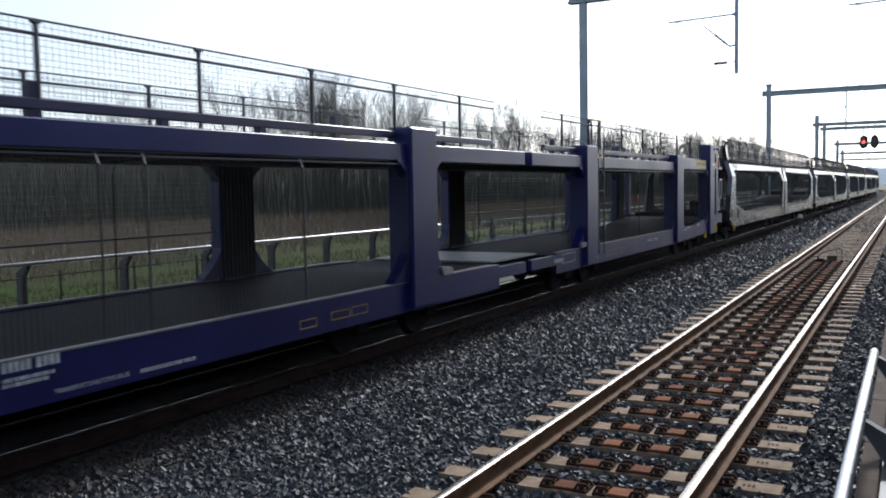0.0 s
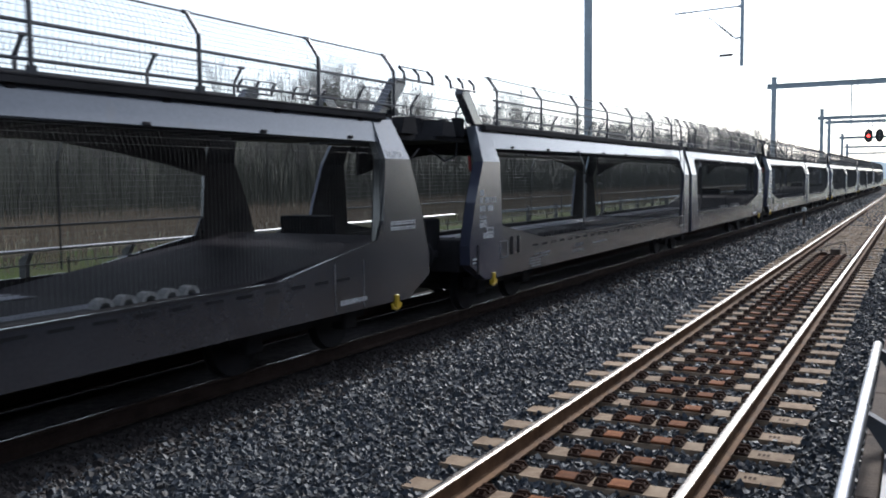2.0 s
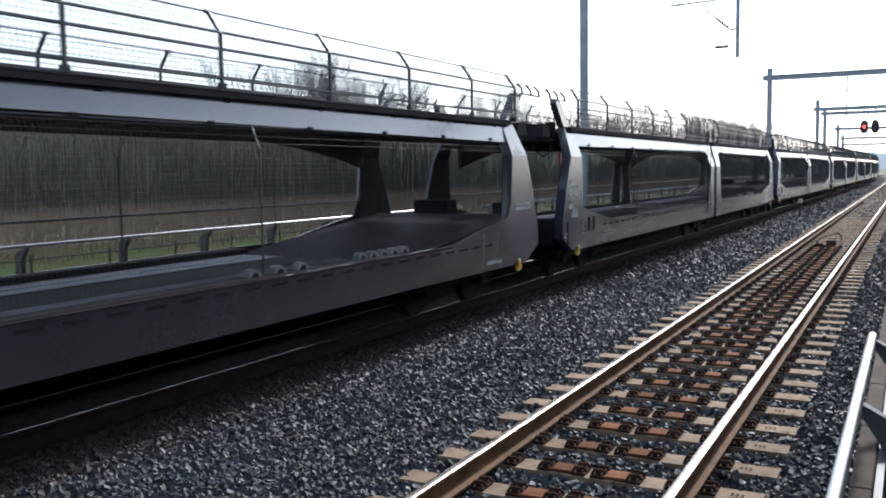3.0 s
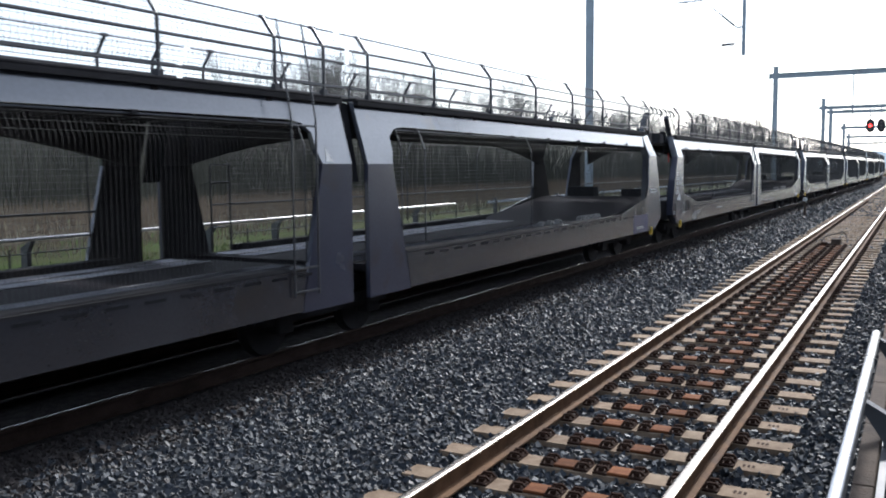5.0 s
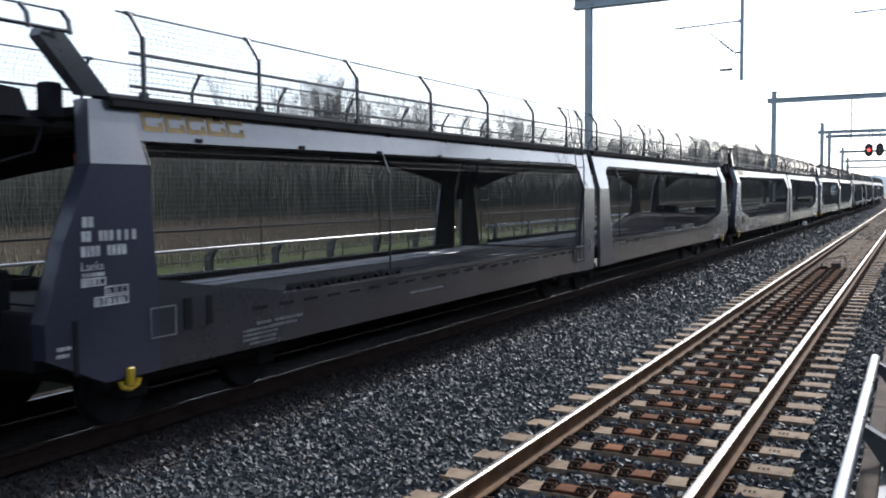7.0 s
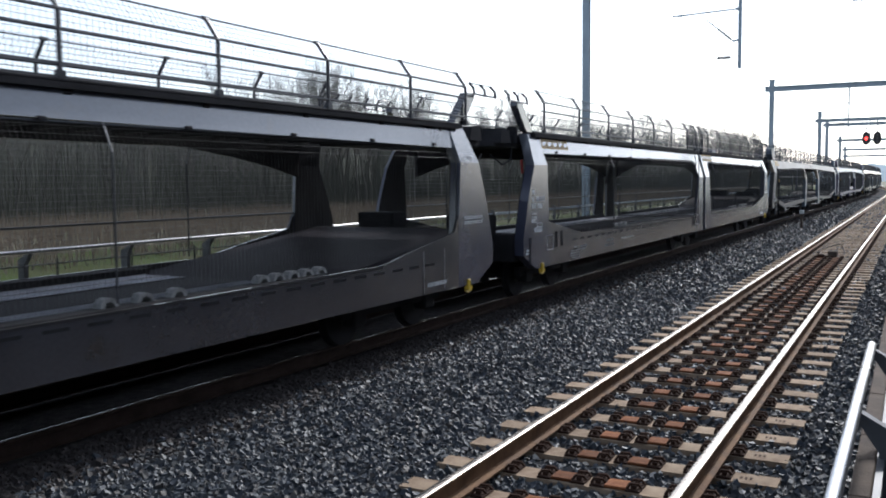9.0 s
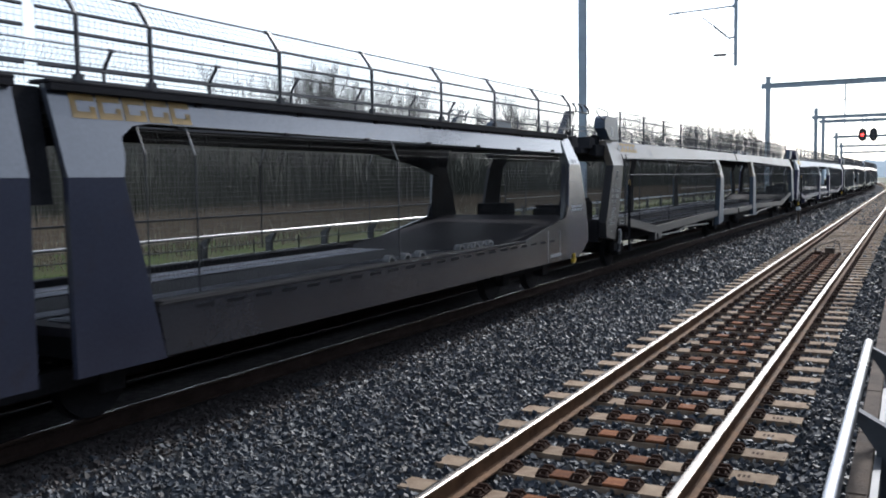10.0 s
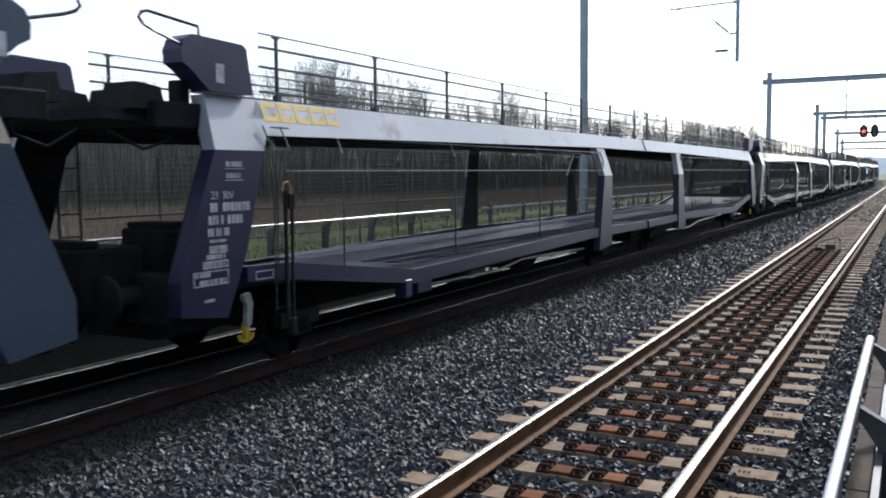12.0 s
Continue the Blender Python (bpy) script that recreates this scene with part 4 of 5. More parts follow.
def long_wagon(beam, leg, sill, foot, label, mark):
    """Open car carrier on slanted legs, 32.3 m from coupling to coupling."""
    root = new("car_carrier_wagon")
    tagged(root, label, "railway wagon", "wagons of the train")
    L = 32.3
    floor_mat = "navy_deck" if foot == "navy" else "deck"
    text = "lettering" if foot == "navy" else "worn_letters_lit_poles"
    A = L / 2
    end_up = [(1.06, KINK), (1.77, KINK), (1.88, 2.52), (1.88, 2.89), (1.14, 2.89)]
    end_low = [(0.56, 0.83), (1.17, 0.75), (1.46, 1.35), (1.77, KINK), (1.06, KINK), (0.56, 1.15)]
    c_low = [(12.35, 0.50), (13.18, 0.57), (13.20, KINK_C), (12.68, KINK_C)]
    c_up = [(12.68, KINK_C), (13.20, KINK_C), (13.02, 2.628), (12.52, 2.628)]
    for sgn in (1, -1):
        for f in (lambda p: p, lambda p: mirror(p, A)):
            front = f(((0, 0),))[0][0] == 0
            back = 0.0 if sgn > 0 else -0.56 if front else -0.70      # the far legs stand a little back
            low, up = ([(y + back, z) for y, z in f(q)] for q in (c_low, c_up))
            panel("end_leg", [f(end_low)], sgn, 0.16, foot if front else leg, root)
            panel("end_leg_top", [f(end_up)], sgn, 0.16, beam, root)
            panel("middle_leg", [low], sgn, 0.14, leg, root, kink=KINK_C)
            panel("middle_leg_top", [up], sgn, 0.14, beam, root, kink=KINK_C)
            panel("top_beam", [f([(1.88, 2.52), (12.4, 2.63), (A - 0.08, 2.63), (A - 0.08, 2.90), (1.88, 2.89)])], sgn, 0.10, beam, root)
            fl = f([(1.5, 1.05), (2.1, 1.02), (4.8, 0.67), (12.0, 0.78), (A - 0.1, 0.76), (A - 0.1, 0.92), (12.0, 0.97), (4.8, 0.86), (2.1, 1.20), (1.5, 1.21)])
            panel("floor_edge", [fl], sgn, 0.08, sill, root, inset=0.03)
            ps = [y if front else L - y for y in (2.28, 4.22, 6.13, 8.05, 9.97, 11.86, 13.74, 15.6)]
            ya, yb = sorted((f(((2.0, 0),))[0][0], f(((A - 0.2, 0),))[0][0]))
            railing(root, ps, ya, yb, sgn, 2.90, 3.57, 3.58, 0.0, (2.98, 3.24, 3.44))
            yc, yd = sorted((f(((2.0, 0),))[0][0], f(((12.7, 0),))[0][0]))
            side_mesh(root, yc, yd, lambda y: 0.98, 2.56, sgn, [yc + 1.2, yc + 4.0, yc + 7.2], 1.62)
            e = f(((0.71, 0), (1.60, 0)))
            y0, y1 = sorted((e[0][0], e[1][0]))
            hb = f([(1.13, 2.915), (1.74, 2.915), (1.66, 3.36), (1.60, 3.40), (0.92, 3.42), (0.82, 3.37), (0.77, 3.27), (0.78, 3.15), (0.88, 3.10), (0.98, 3.02)])
            bm = plate(B(), hb, lambda q: sgn * 1.40, 0.24)
            bx = part("hinge_box", bm, "bluegrey" if foot != "navy" else "navy", root)
            if sgn > 0:
                part("notice", box(B(), 1.401, 1.405, y0 + 0.50, y0 + 0.61, 3.0, 3.18), "lettering", bx, "small white notice")
            d = 1 if y0 < A else -1
            ye = y0 if d > 0 else y1
            bm = B()
            tube(bm, [(sgn * 1.38, ye + d * a, z) for a, z in ((0.31, 3.40), (0.30, 3.50), (-0.30, 3.55), (-0.38, 3.53), (-0.41, 3.48), (-0.36, 3.43), (-0.25, 3.39), (0.08, 3.31))], 0.016, 5)
            part("guard_loop", bm, "railing", root)
    for y0, y1 in ((1.2, A - 0.1), (A + 0.1, L - 1.2)):
        part("upper_deck", box(B(), -1.18, 1.18, y0, y1, 2.74, 2.82), "deck", root)
        ribs(root, y0, y1, 2.74, 0.45)
    for fl in ([(1.3, 1.0), (2.1, 0.98), (4.8, 0.70), (12.0, 0.80), (A - 0.1, 0.78), (A - 0.1, 0.86), (12.0, 0.90), (4.8, 0.80), (2.1, 1.12), (1.3, 1.14)],):
        part("lower_deck", plate(B(), fl, lambda q: 1.38, 2.76), floor_mat, root)
        part("lower_deck", plate(B(), mirror(fl, A), lambda q: 1.38, 2.76), floor_mat, root)
    treads(root, 5.0, A - 0.3, 0.915)
    treads(root, A + 0.3, L - 5.0, 0.915)
    part("underframe", box(B(), -0.5, 0.5, 1.2, L - 1.2, 0.44, 0.70), "dark", root)
    for y in (7.6, 10.2, L - 11.0, L - 8.2, L - 6.0):
        part("brake_gear", box(box(B(), -0.75, 0.65, y, y + 0.5, 0.30, 0.62, 0.02), -0.1, 0.1, y - 0.9, y + 1.3, 0.36, 0.42), "dark", root)
    part("underbelly", box(B(), -0.85, 0.80, A + 0.8, L - 4.8, 0.34, 0.69, 0.02), "dark", root)
    part("air_pipe", tube(B(), [(1.1, A + 3.2, 0.50), (1.1, A + 6.0, 0.44), (1.1, A + 7.2, 0.56), (1.1, L - 5.4, 0.60)], 0.022), "tread", root)
    part("side_bearer", box(B(), -1.30, -1.20, 5.2, L - 5.2, 0.46, 0.74), "dark", root)
    for y in (2.9, 14.0, L - 14.0, L - 2.9):
        bogie(root, y, 0.01)
    buffers(root, 0.62, -1)
    buffers(root, L - 0.62, 1)
    hook(root, 1.41, 1, "yellow" if foot == "navy" else "bracket"), hook(root, L - 1.75, 1, "yellow" if foot == "navy" else "bracket")
    for s in (1.2, -1.2):
        part("hinge_arm", box(B(), s - 0.08, s + 0.08, 0.55, 1.2, 2.55, 2.80, 0.02), "black", root)
        part("hinge_arm", box(B(), s - 0.08, s + 0.08, L - 1.2, L - 0.55, 2.55, 2.80, 0.02), "black", root)
    part("bridge_plate", box(B(), -1.1, 1.1, 0.1, 1.3, 2.62, 2.72), "dark", root)
    bridge_clutter(root, 0.0, 1), bridge_clutter(root, L, -1)
    part("end_box", box(box(B(), 0.25, 0.9, 1.0, 1.45, 0.9, 1.60, 0.03), 0.3, 0.85, 1.05, 1.38, 1.60, 1.66, 0.01), "black", root)
    part("end_box", box(box(B(), 0.0, 0.8, 0.10, 0.80, 0.88, 1.46, 0.03), 0.05, 0.7, 0.16, 0.36, 1.46, 1.53, 0.01), "black", root)
    bm = B()
    for s in (1.88, 2.16):
        tube(bm, [(1.52, s, 0.70), (1.52, s, 2.36), (1.44, s - 0.06, 2.62)], 0.010, 5)
    for z in (0.74, 1.35, 2.38, 2.60):
        tube(bm, [(1.51, 1.86, z), (1.51, 2.15, z)], 0.009, 5)
    part("ladder", bm, "railing", root, "thin dark boarding ladder")
    bm = B()
    for s in (1.64, 1.94):
        tube(bm, [(-1.46, s, 0.95), (-1.46, s, 2.5), (-1.40, s + 0.03, 2.72)], 0.018, 5)
    for k in range(6):
        tube(bm, [(-1.46, 1.64, 1.15 + 0.27 * k), (-1.46, 1.94, 1.15 + 0.27 * k)], 0.014, 5)
    part("ladder", bm, "railing", root)
    part("warning_mark", plate(B(), [(1.76, 2.72), (1.93, 2.70), (1.80, 2.88)], lambda q: 1.38, 0.004), "lettering", root, "small pale triangle")
    part("side_cable", tube(B(), [(1.505, 2.1, 2.16), (1.505, 12.6, 2.16)], 0.006, 5), "chock", root, "thin pale cable")
    part("side_cable", tube(B(), [(1.505, L - 12.6, 2.16), (1.505, L - 2.1, 2.16)], 0.006, 5), "chock", root, "thin pale cable")
    part("hook_bracket", plate(B(), [(1.36, 0.64), (1.43, 0.64), (1.46, 0.86), (1.42, 0.97), (1.33, 0.95), (1.34, 0.90), (1.38, 0.84)], lambda q: 1.56, 0.05), "chock", root, "pale bent bracket")
    part("tool_box", box(box(B(), 1.30, 1.48, 4.55, 4.72, 0.50, 0.74, 0.01), 1.3, 1.46, 4.9, 5.3, 0.52, 0.70, 0.01), sill, root)
    part("air_pipe", tube(B(), [(1.2, 5.4, 0.55), (1.2, 8.0, 0.52), (1.2, 9.0, 0.62), (1.2, 12.2, 0.55)], 0.025), "chock", root)
    letters("23  RIV", 0.105, text, root, side_pose(1.502, 0.98, 1.895))
    bars([(0.97, 1.775, 0.12, 0.085), (1.14, 1.775, 0.38, 0.085), (0.94, 1.655, 0.20, 0.085), (1.20, 1.655, 0.22, 0.085), (0.93, 1.545, 0.30, 0.075), (0.95, 1.485, 0.22, 0.03),
          (1.20, 2.20, 0.22, 0.05), (1.20, 2.09, 0.22, 0.05), (0.96, 1.40, 0.20, 0.045), (0.90, 1.33, 0.28, 0.045), (0.87, 1.26, 0.30, 0.045), (0.74, 1.17, 0.22, 0.04), (0.80, 1.10, 0.36, 0.045), (0.86, 0.93, 0.13, 0.03)], text, root, 1.501)
    frame_bars([(0.94, 1.18, 1.385, 1.455), (0.85, 1.19, 1.245, 1.315), (0.72, 1.19, 1.085, 1.225), (1.18, 1.44, 2.175, 2.187), (1.18, 1.44, 2.065, 2.077)], text, root, 1.501)
    frame_bars([(1.62, 1.9, 1.06, 1.15)], "lettering", root, 1.471)
    brand(root, 1.93, 2.67, 0.20, mark, wide=1.22)
    rod = box(box(B(), 1.52, 1.58, 2.06, 2.15, 0.44, 0.62, 0.01), 1.53, 1.57, 2.06, 2.16, 1.76, 1.92, 0.01)
    tube(rod, [(1.55, 2.12, 0.6), (1.55, 2.12, 1.80)], 0.016)
    rod = part("valve_rod", tube(rod, [(1.55, 2.02, 0.6), (1.55, 2.02, 1.95)], 0.022), "black", root)
    part("pull_ring", tube(B(), [(1.56, 1.96, 1.95), (1.56, 1.98, 2.03), (1.56, 2.05, 2.05), (1.56, 2.10, 1.98), (1.56, 2.10, 1.90)], 0.012), "faded", rod, "faded orange pull ring")
    return root


# metres that the train has run by each moment; it slows a little
RUN = [(0.0, 0.0), (0.5, 11.65), (1.0, 23.91), (1.5, 35.67), (2.0, 47.31), (2.5, 59.04), (3.0, 70.66),
       (5.0, 117.55), (5.5, 129.02), (6.0, 140.55), (6.5, 151.93), (7.0, 163.64),
       (9.0, 209.05), (9.5, 220.34), (10.0, 231.75), (10.5, 242.24), (11.0, 253.74), (11.5, 264.95), (12.0, 276.34)]


def build_train():
    """Each wagon with the place of its first coupling at the clip's start, and its length."""
    wagons = [(blue_wagon(), 31.08, -30.0)]
    rear_posts = [15.5, 17.3, 19.1, 20.9, 22.69, 24.54]
    long_posts = [1.93, 3.76, 5.60, 7.42, 9.2, 10.97, 12.8, 13.85], [14.72] + rear_posts
    first_posts = [1.80, 3.33, 5.11, 6.94, 8.81, 10.59, 12.4, 13.85], [14.72] + rear_posts
    short_posts = [1.80, 3.33, 5.11, 6.90, 8.70, 10.5, 12.1, 12.95], [13.85] + rear_posts
    one_rail, two_rails = (3.04, 3.32), (3.04, 3.32, 3.48)
    first = grey_wagon(14.27, *first_posts, one_rail, leg_mat="grey_dark", mark="middle")
    long_half = grey_wagon(14.27, *long_posts, two_rails)
    short_half = grey_wagon(13.40, *short_posts, two_rails)
    short_plain = grey_wagon(13.40, *short_posts, one_rail)
    last = grey_wagon(14.27, *long_posts, two_rails, mark="end")
    s = 31.0
    bases = [first, long_half, long_half, short_half, short_plain, short_plain, long_half, last]
    for k in range(8):
        w = bases[k] if bases[k] not in bases[:k] else copy_thing(bases[k], Matrix.Identity(4))
        if k in (5, 6):
            brand(w, 1.75, 2.66, 0.17, "faded", wide=1.4, kink=KINK_A)
        if k == 5:
            part("blue_patch", box(B(), 1.49, 1.504, 27.3 - 2.88, 27.3 - 1.745, 0.58, 0.99), "blue", wagons[4][0], "blue repaint patch")
        wagons.append((w, s, 27.3))
        s += 27.3
    wagons.append((long_wagon("beige", "bluegrey", "umber", "umber", "empty weathered beige car carrier wagon with open sides", "faded"), s, 32.3))
    s += 32.3
    wagons.append((long_wagon("white", "navy", "navy", "navy", "empty navy and silver car carrier wagon with open sides", "yellow"), s, 32.3))
    s += 32.3
    dark = long_wagon("grey_dark", "grey", "grey_dark", "grey_dark", "empty slate grey car carrier wagon with open sides", "faded")
    for k in range(5):
        wagons.append((dark if k == 0 else copy_thing(dark, Matrix.Identity(4)), s, 32.3))
        s += 32.3
    return wagons


TRAIN = build_train()


# ---- beside the line ----
def h_beam(bm, p, w, z0, z1):
    """An upright H-section mast."""
    x, y = p
    t = w * 0.1
    box(bm, x - w / 2, x + w / 2, y - w / 2, y - w / 2 + t, z0, z1)
    box(bm, x - w / 2, x + w / 2, y + w / 2 - t, y + w / 2, z0, z1)
    box(bm, x - t / 2, x + t / 2, y - w / 2 + t, y + w / 2 - t, z0, z1)


def contact_arm(root, x, y, z, d):
    """Insulated arm and stay on a drop post; d points to the track it serves."""
    bm = B()
    tube(bm, [(x, y, z), (x + d * 0.12, y, z)], 0.05)
    tube(bm, [(x + d * 0.1, y, z), (x + d * 2.1, y, z - 0.06)], 0.025)
    tube(bm, [(x + d * 1.75, y, z - 0.05), (x + d * 1.9, y, z - 0.055)], 0.035)
    tube(bm, [(x, y, z - 0.95), (x + d * 0.22, y, z - 0.98)], 0.03)
    tube(bm, [(x + d * 0.2, y, z - 0.98), (x + d * 1.02, y, z - 0.26)], 0.02)
    arm = part("contact_arm", bm, "mast", root)
    part("steady_arm", tube(B(), [(x, y, z - 1.45), (x + d * 0.68, y, z - 1.49)], 0.014), "mast", arm)
    bm = B()
    for k in range(8):
        f = 0.30 + 0.05 * k
        disc(bm, (x + d * f, y, z - 0.98 + (f - 0.2) * 0.88), 0.055, 0.024, "X", 8)
        disc(bm, (x + d * (0.30 + 0.05 * k), y, z - 1.475), 0.05, 0.034, "X", 8)
    part("insulator", bm, "insulator", arm, "ribbed brown insulator")


def portal(y, xl, xr, zb, zt, drops, width=0.30, arm=True):
    """An overhead-line portal: two masts, a lattice-free box beam and drop posts."""
    root = new("overhead_line_portal")
    tagged(root, "galvanised steel overhead line portal over both tracks", "line portal", "overhead line portals")
    for x in (xl, xr):
        bm = B()
        h_beam(bm, (x, y), width, -0.6, zt)
        part("mast", bm, "mast", root)
        part("mast_cap", box(B(), x - width * 0.7, x + width * 0.7, y - width * 0.7, y + width * 0.7, zt, zt + 0.06), "mast", root)
    bm = B()
    box(bm, xl - 0.5, xr + 0.5, y - 0.16, y + 0.16, zb, zb + 0.07)
    box(bm, xl - 0.5, xr + 0.5, y - 0.16, y + 0.16, zb + 0.33, zb + 0.40)
    box(bm, xl - 0.5, xr + 0.5, y - 0.02, y + 0.02, zb + 0.07, zb + 0.33)
    part("cross_beam", bm, "mast", root)
    for x, z in drops:
        bm = B()
        h_beam(bm, (x, y), 0.10, z, zb)
        part("drop_post", bm, "mast", root)
        if arm:
            contact_arm(root, x, y, z + 1.84, -1)
    return root


p1 = portal(29.1, -9.9, 5.2, 8.25, 8.35, [(-4.92, 5.52), (0.35, 5.5)], 0.22)
p2 = portal(72.9, -9.9, 5.2, 8.75, 9.6, [(-4.45, 5.8), (0.4, 5.8)], 0.34)
p3 = portal(112.0, -9.9, 5.2, 8.5, 9.7, [(-4.6, 5.8), (0.4, 5.8)], 0.4)
p4 = portal(121.7, -9.9, 5.2, 8.5, 9.3, [], 0.4)
p5 = portal(147.0, -10.1, 5.2, 7.5, 8.3, [], 0.4)
p6 = portal(172.0, -11.0, 4.6, 6.8, 7.6, [], 0.4)
p7 = portal(205.0, -13.0, 3.0, 6.4, 7.2, [], 0.4)


def contact_wires():
    """Carrier and contact wires over both tracks."""
    for line in (NEAR, FAR):
        root = new("overhead_wires")
        tagged(root, "thin copper contact and carrier wires over a track", "overhead wires")
        segs = []
        cat = lambda s: 6.3 + 0.9 * (2 * abs(((s - 29.1) / 44.0) % 1.0 - 0.5)) ** 2
        for i in range(60):
            s0, s1 = 29.1 + i * 4.4, 29.1 + (i + 1) * 4.4
            a, b = along(s0, *line), along(s1, *line)
            segs.append(((a[0], a[1], 5.5), (b[0], b[1], 5.5)))
            segs.append(((a[0], a[1], cat(s0)), (b[0], b[1], cat(s1))))
            segs.append(((a[0], a[1], 5.5), (a[0], a[1], cat(s0))))
        wires("wire_run", segs, 0.006, "insulator", root)


def rail_signal(x, y, z, lit):
    """A dark oval signal board with a hood, hung from the portal."""
    root = new("railway_signal")
    tagged(root, "black oval railway signal showing red" if lit else "black oval railway signal, unlit", "railway signal", "signals on the portal")
    bm = B()
    w, h = 0.46, 0.55
    outline = [(x + w * math.cos(k * math.pi / 12) * 0.9, z + h * math.sin(k * math.pi / 12) + (0.2 if k < 12 else -0.2)) for k in range(24)]
    a = [bm.verts.new((px, y, pz)) for px, pz in outline]
    b = [bm.verts.new((px, y + 0.08, pz)) for px, pz in outline]
    bm.faces.new(a), bm.faces.new(b[::-1])
    for k in range(24):
        bm.faces.new((a[k], b[k], b[(k + 1) % 24], a[(k + 1) % 24]))
    bmesh.ops.recalc_face_normals(bm, faces=bm.faces[:])
    board = part("signal_board", bm, "signal", root)
    part("hanger", box(B(), x - 0.06, x + 0.06, y + 0.09, y + 0.2, z, 8.52), "mast", root)
    for k, dz in enumerate((0.36, 0.0, -0.36)):
        bm = B()
        ring = [(x + 0.14 * math.cos(i * math.pi / 8), y - 0.01, z + dz + 0.14 * math.sin(i * math.pi / 8)) for i in range(17)]
        tube(bm, ring, 0.03, 5)
        part("lamp_hood", bm, "signal", board)
        bm = disc(B(), (x, y - 0.02, z + dz), 0.16 if lit and k == 1 else 0.10, 0.03, "Y", 16)
        part("lamp_lens", bm, "signal_red" if lit and k == 1 else "insulator", board, "glowing red lens" if lit and k == 1 else "")
    return root


rail_signal(-4.98, 111.7, 6.5, True)
rail_signal(-3.85, 111.7, 6.5, False)
contact_wires()


def handrail(name, x, side, y0, y1, z, base, brackets, label, mat="tube"):
    """A steel tube on slanted bracket plates along a platform edge."""
    root = new(name)
    tagged(root, label, "handrail", "platform edge handrails")
    bm = tube(B(), [(x, y0, z), (x, y1 - 0.02, z), (x, y1, z - 0.004)], 0.023, 16)
    part("tube", bm, mat, root, smooth=True)
    for y in brackets:
        bm = B()
        poly = [(x + side * 0.01, z - 0.005), (x + side * 0.20, z - 0.11), (x + side * 0.20, base), (x + side * 0.10, base), (x + side * 0.085, z - 0.16), (x, z - 0.03)]
        a = [bm.verts.new((px, y - 0.03, pz)) for px, pz in poly]
        b = [bm.verts.new((px, y + 0.03, pz)) for px, pz in poly]
        bm.faces.new(a), bm.faces.new(b[::-1])
        for k in range(6):
            bm.faces.new((a[k], b[k], b[(k + 1) % 6], a[(k + 1) % 6]))
        bmesh.ops.recalc_face_normals(bm, faces=bm.faces[:])
        part("bracket", bm, "bracket", root)
    return root


handrail("handrail", -0.165, 1, -3.0, 5.19, 1.2, 0.77, (-1.5, 0.4, 3.72, 5.12), "brushed steel handrail on dark bracket plates")
h2 = handrail("handrail", -9.3, -1, -6.0, 18.0, 1.3, 0.44, [2.3 + 1.57 * k for k in range(10)], "pale galvanised handrail on dark brackets across the tracks", "pale_tube")


def platforms():
    pl = new("platform")
    tagged(pl, "station platform with a worn concrete edge", "platform", kind="structure")
    part("slab", box(B(), -0.11, 5.0, -12, 60, -0.6, 0.74), "pave", pl)
    y = -6.0
    while y < 40:
        part("edge_stone", box(B(), -0.20, -0.113, y + 0.004, y + 0.996, 0.50, 0.76, 0.006), "concrete", pl)
        y += 1.0
    part("kick_plate", box(B(), -0.085, -0.06, -3.0, 5.1, 0.745, 1.02), "bracket", pl)
    low = new("parapet")
    tagged(low, "low dark concrete parapet across the tracks", "parapet", kind="structure")
    part("wall", box(B(), -9.62, -9.36, -8, 20, -0.6, 0.42, 0.01), "bracket", low)
    part("coping", box(B(), -9.66, -9.33, -8, 20, 0.423, 0.445), "concrete", low)
    fence = new("fence")
    tagged(fence, "grey steel post and rail fence across the tracks", "fence")
    for k in range(22):
        part("post", box(B(), -9.55, -9.47, 20.6 + k * 2.2, 20.68 + k * 2.2, -0.6, 1.35), "bracket", fence)
    for z in (0.8, 1.25):
        part("rail_bar", box(B(), -9.53, -9.49, 20.2, 68, z - 0.03, z + 0.03), "mast", fence)


platforms()


def sky_blocker():
    """Plain unseen screen behind the platform, added to block low sky light."""
    bm = B()
    box(bm, 7.0, 7.2, -60, 30, -0.45, 6.5)
    for k in range(19):
        box(bm, 6.9, 7.0, -60 + k * 5 - 0.1, -60 + k * 5 + 0.1, -0.45, 6.6)
    tagged(part("sky_blocker_wall", bm, "bracket"), "tall plain dark grey wall behind the platform, added unseen to block sky light", "wall", kind="structure")


sky_blocker()


def track_loop():
    """Small bent pipe guard between the rails with a cable box."""
    root = new("cable_guard")
    tagged(root, "bent pale steel pipe guard over a cable box between the rails", "cable guard")
    bm = tube(B(), [(-2.35, 27.3, -0.2), (-2.35, 27.3, -0.02), (-2.30, 27.6, 0.06), (-1.95, 29.2, 0.10), (-1.85, 29.3, 0.0), (-1.80, 28.8, -0.2)], 0.022, 8)
    part("pipe", bm, "concrete", root)
    part("cable_box", box(B(), -2.15, -1.9, 27.7, 28.2, -0.21, -0.02, 0.02), "concrete", root)
    part("cable_box", box(B(), -2.4, -2.2, 27.25, 27.5, -0.21, -0.08, 0.02), "clip", root)
    m = new("marker_post")
    tagged(m, "short white marker post beside the ballast", "marker post")
    part("post", box(B(), -4.62, -4.52, 44.0, 44.08, -0.24, 0.45, 0.01), "concrete", m)
    part("cap", box(B(), -4.66, -4.48, 43.97, 44.11, 0.453, 0.62, 0.02), "lettering", m)


track_loop()


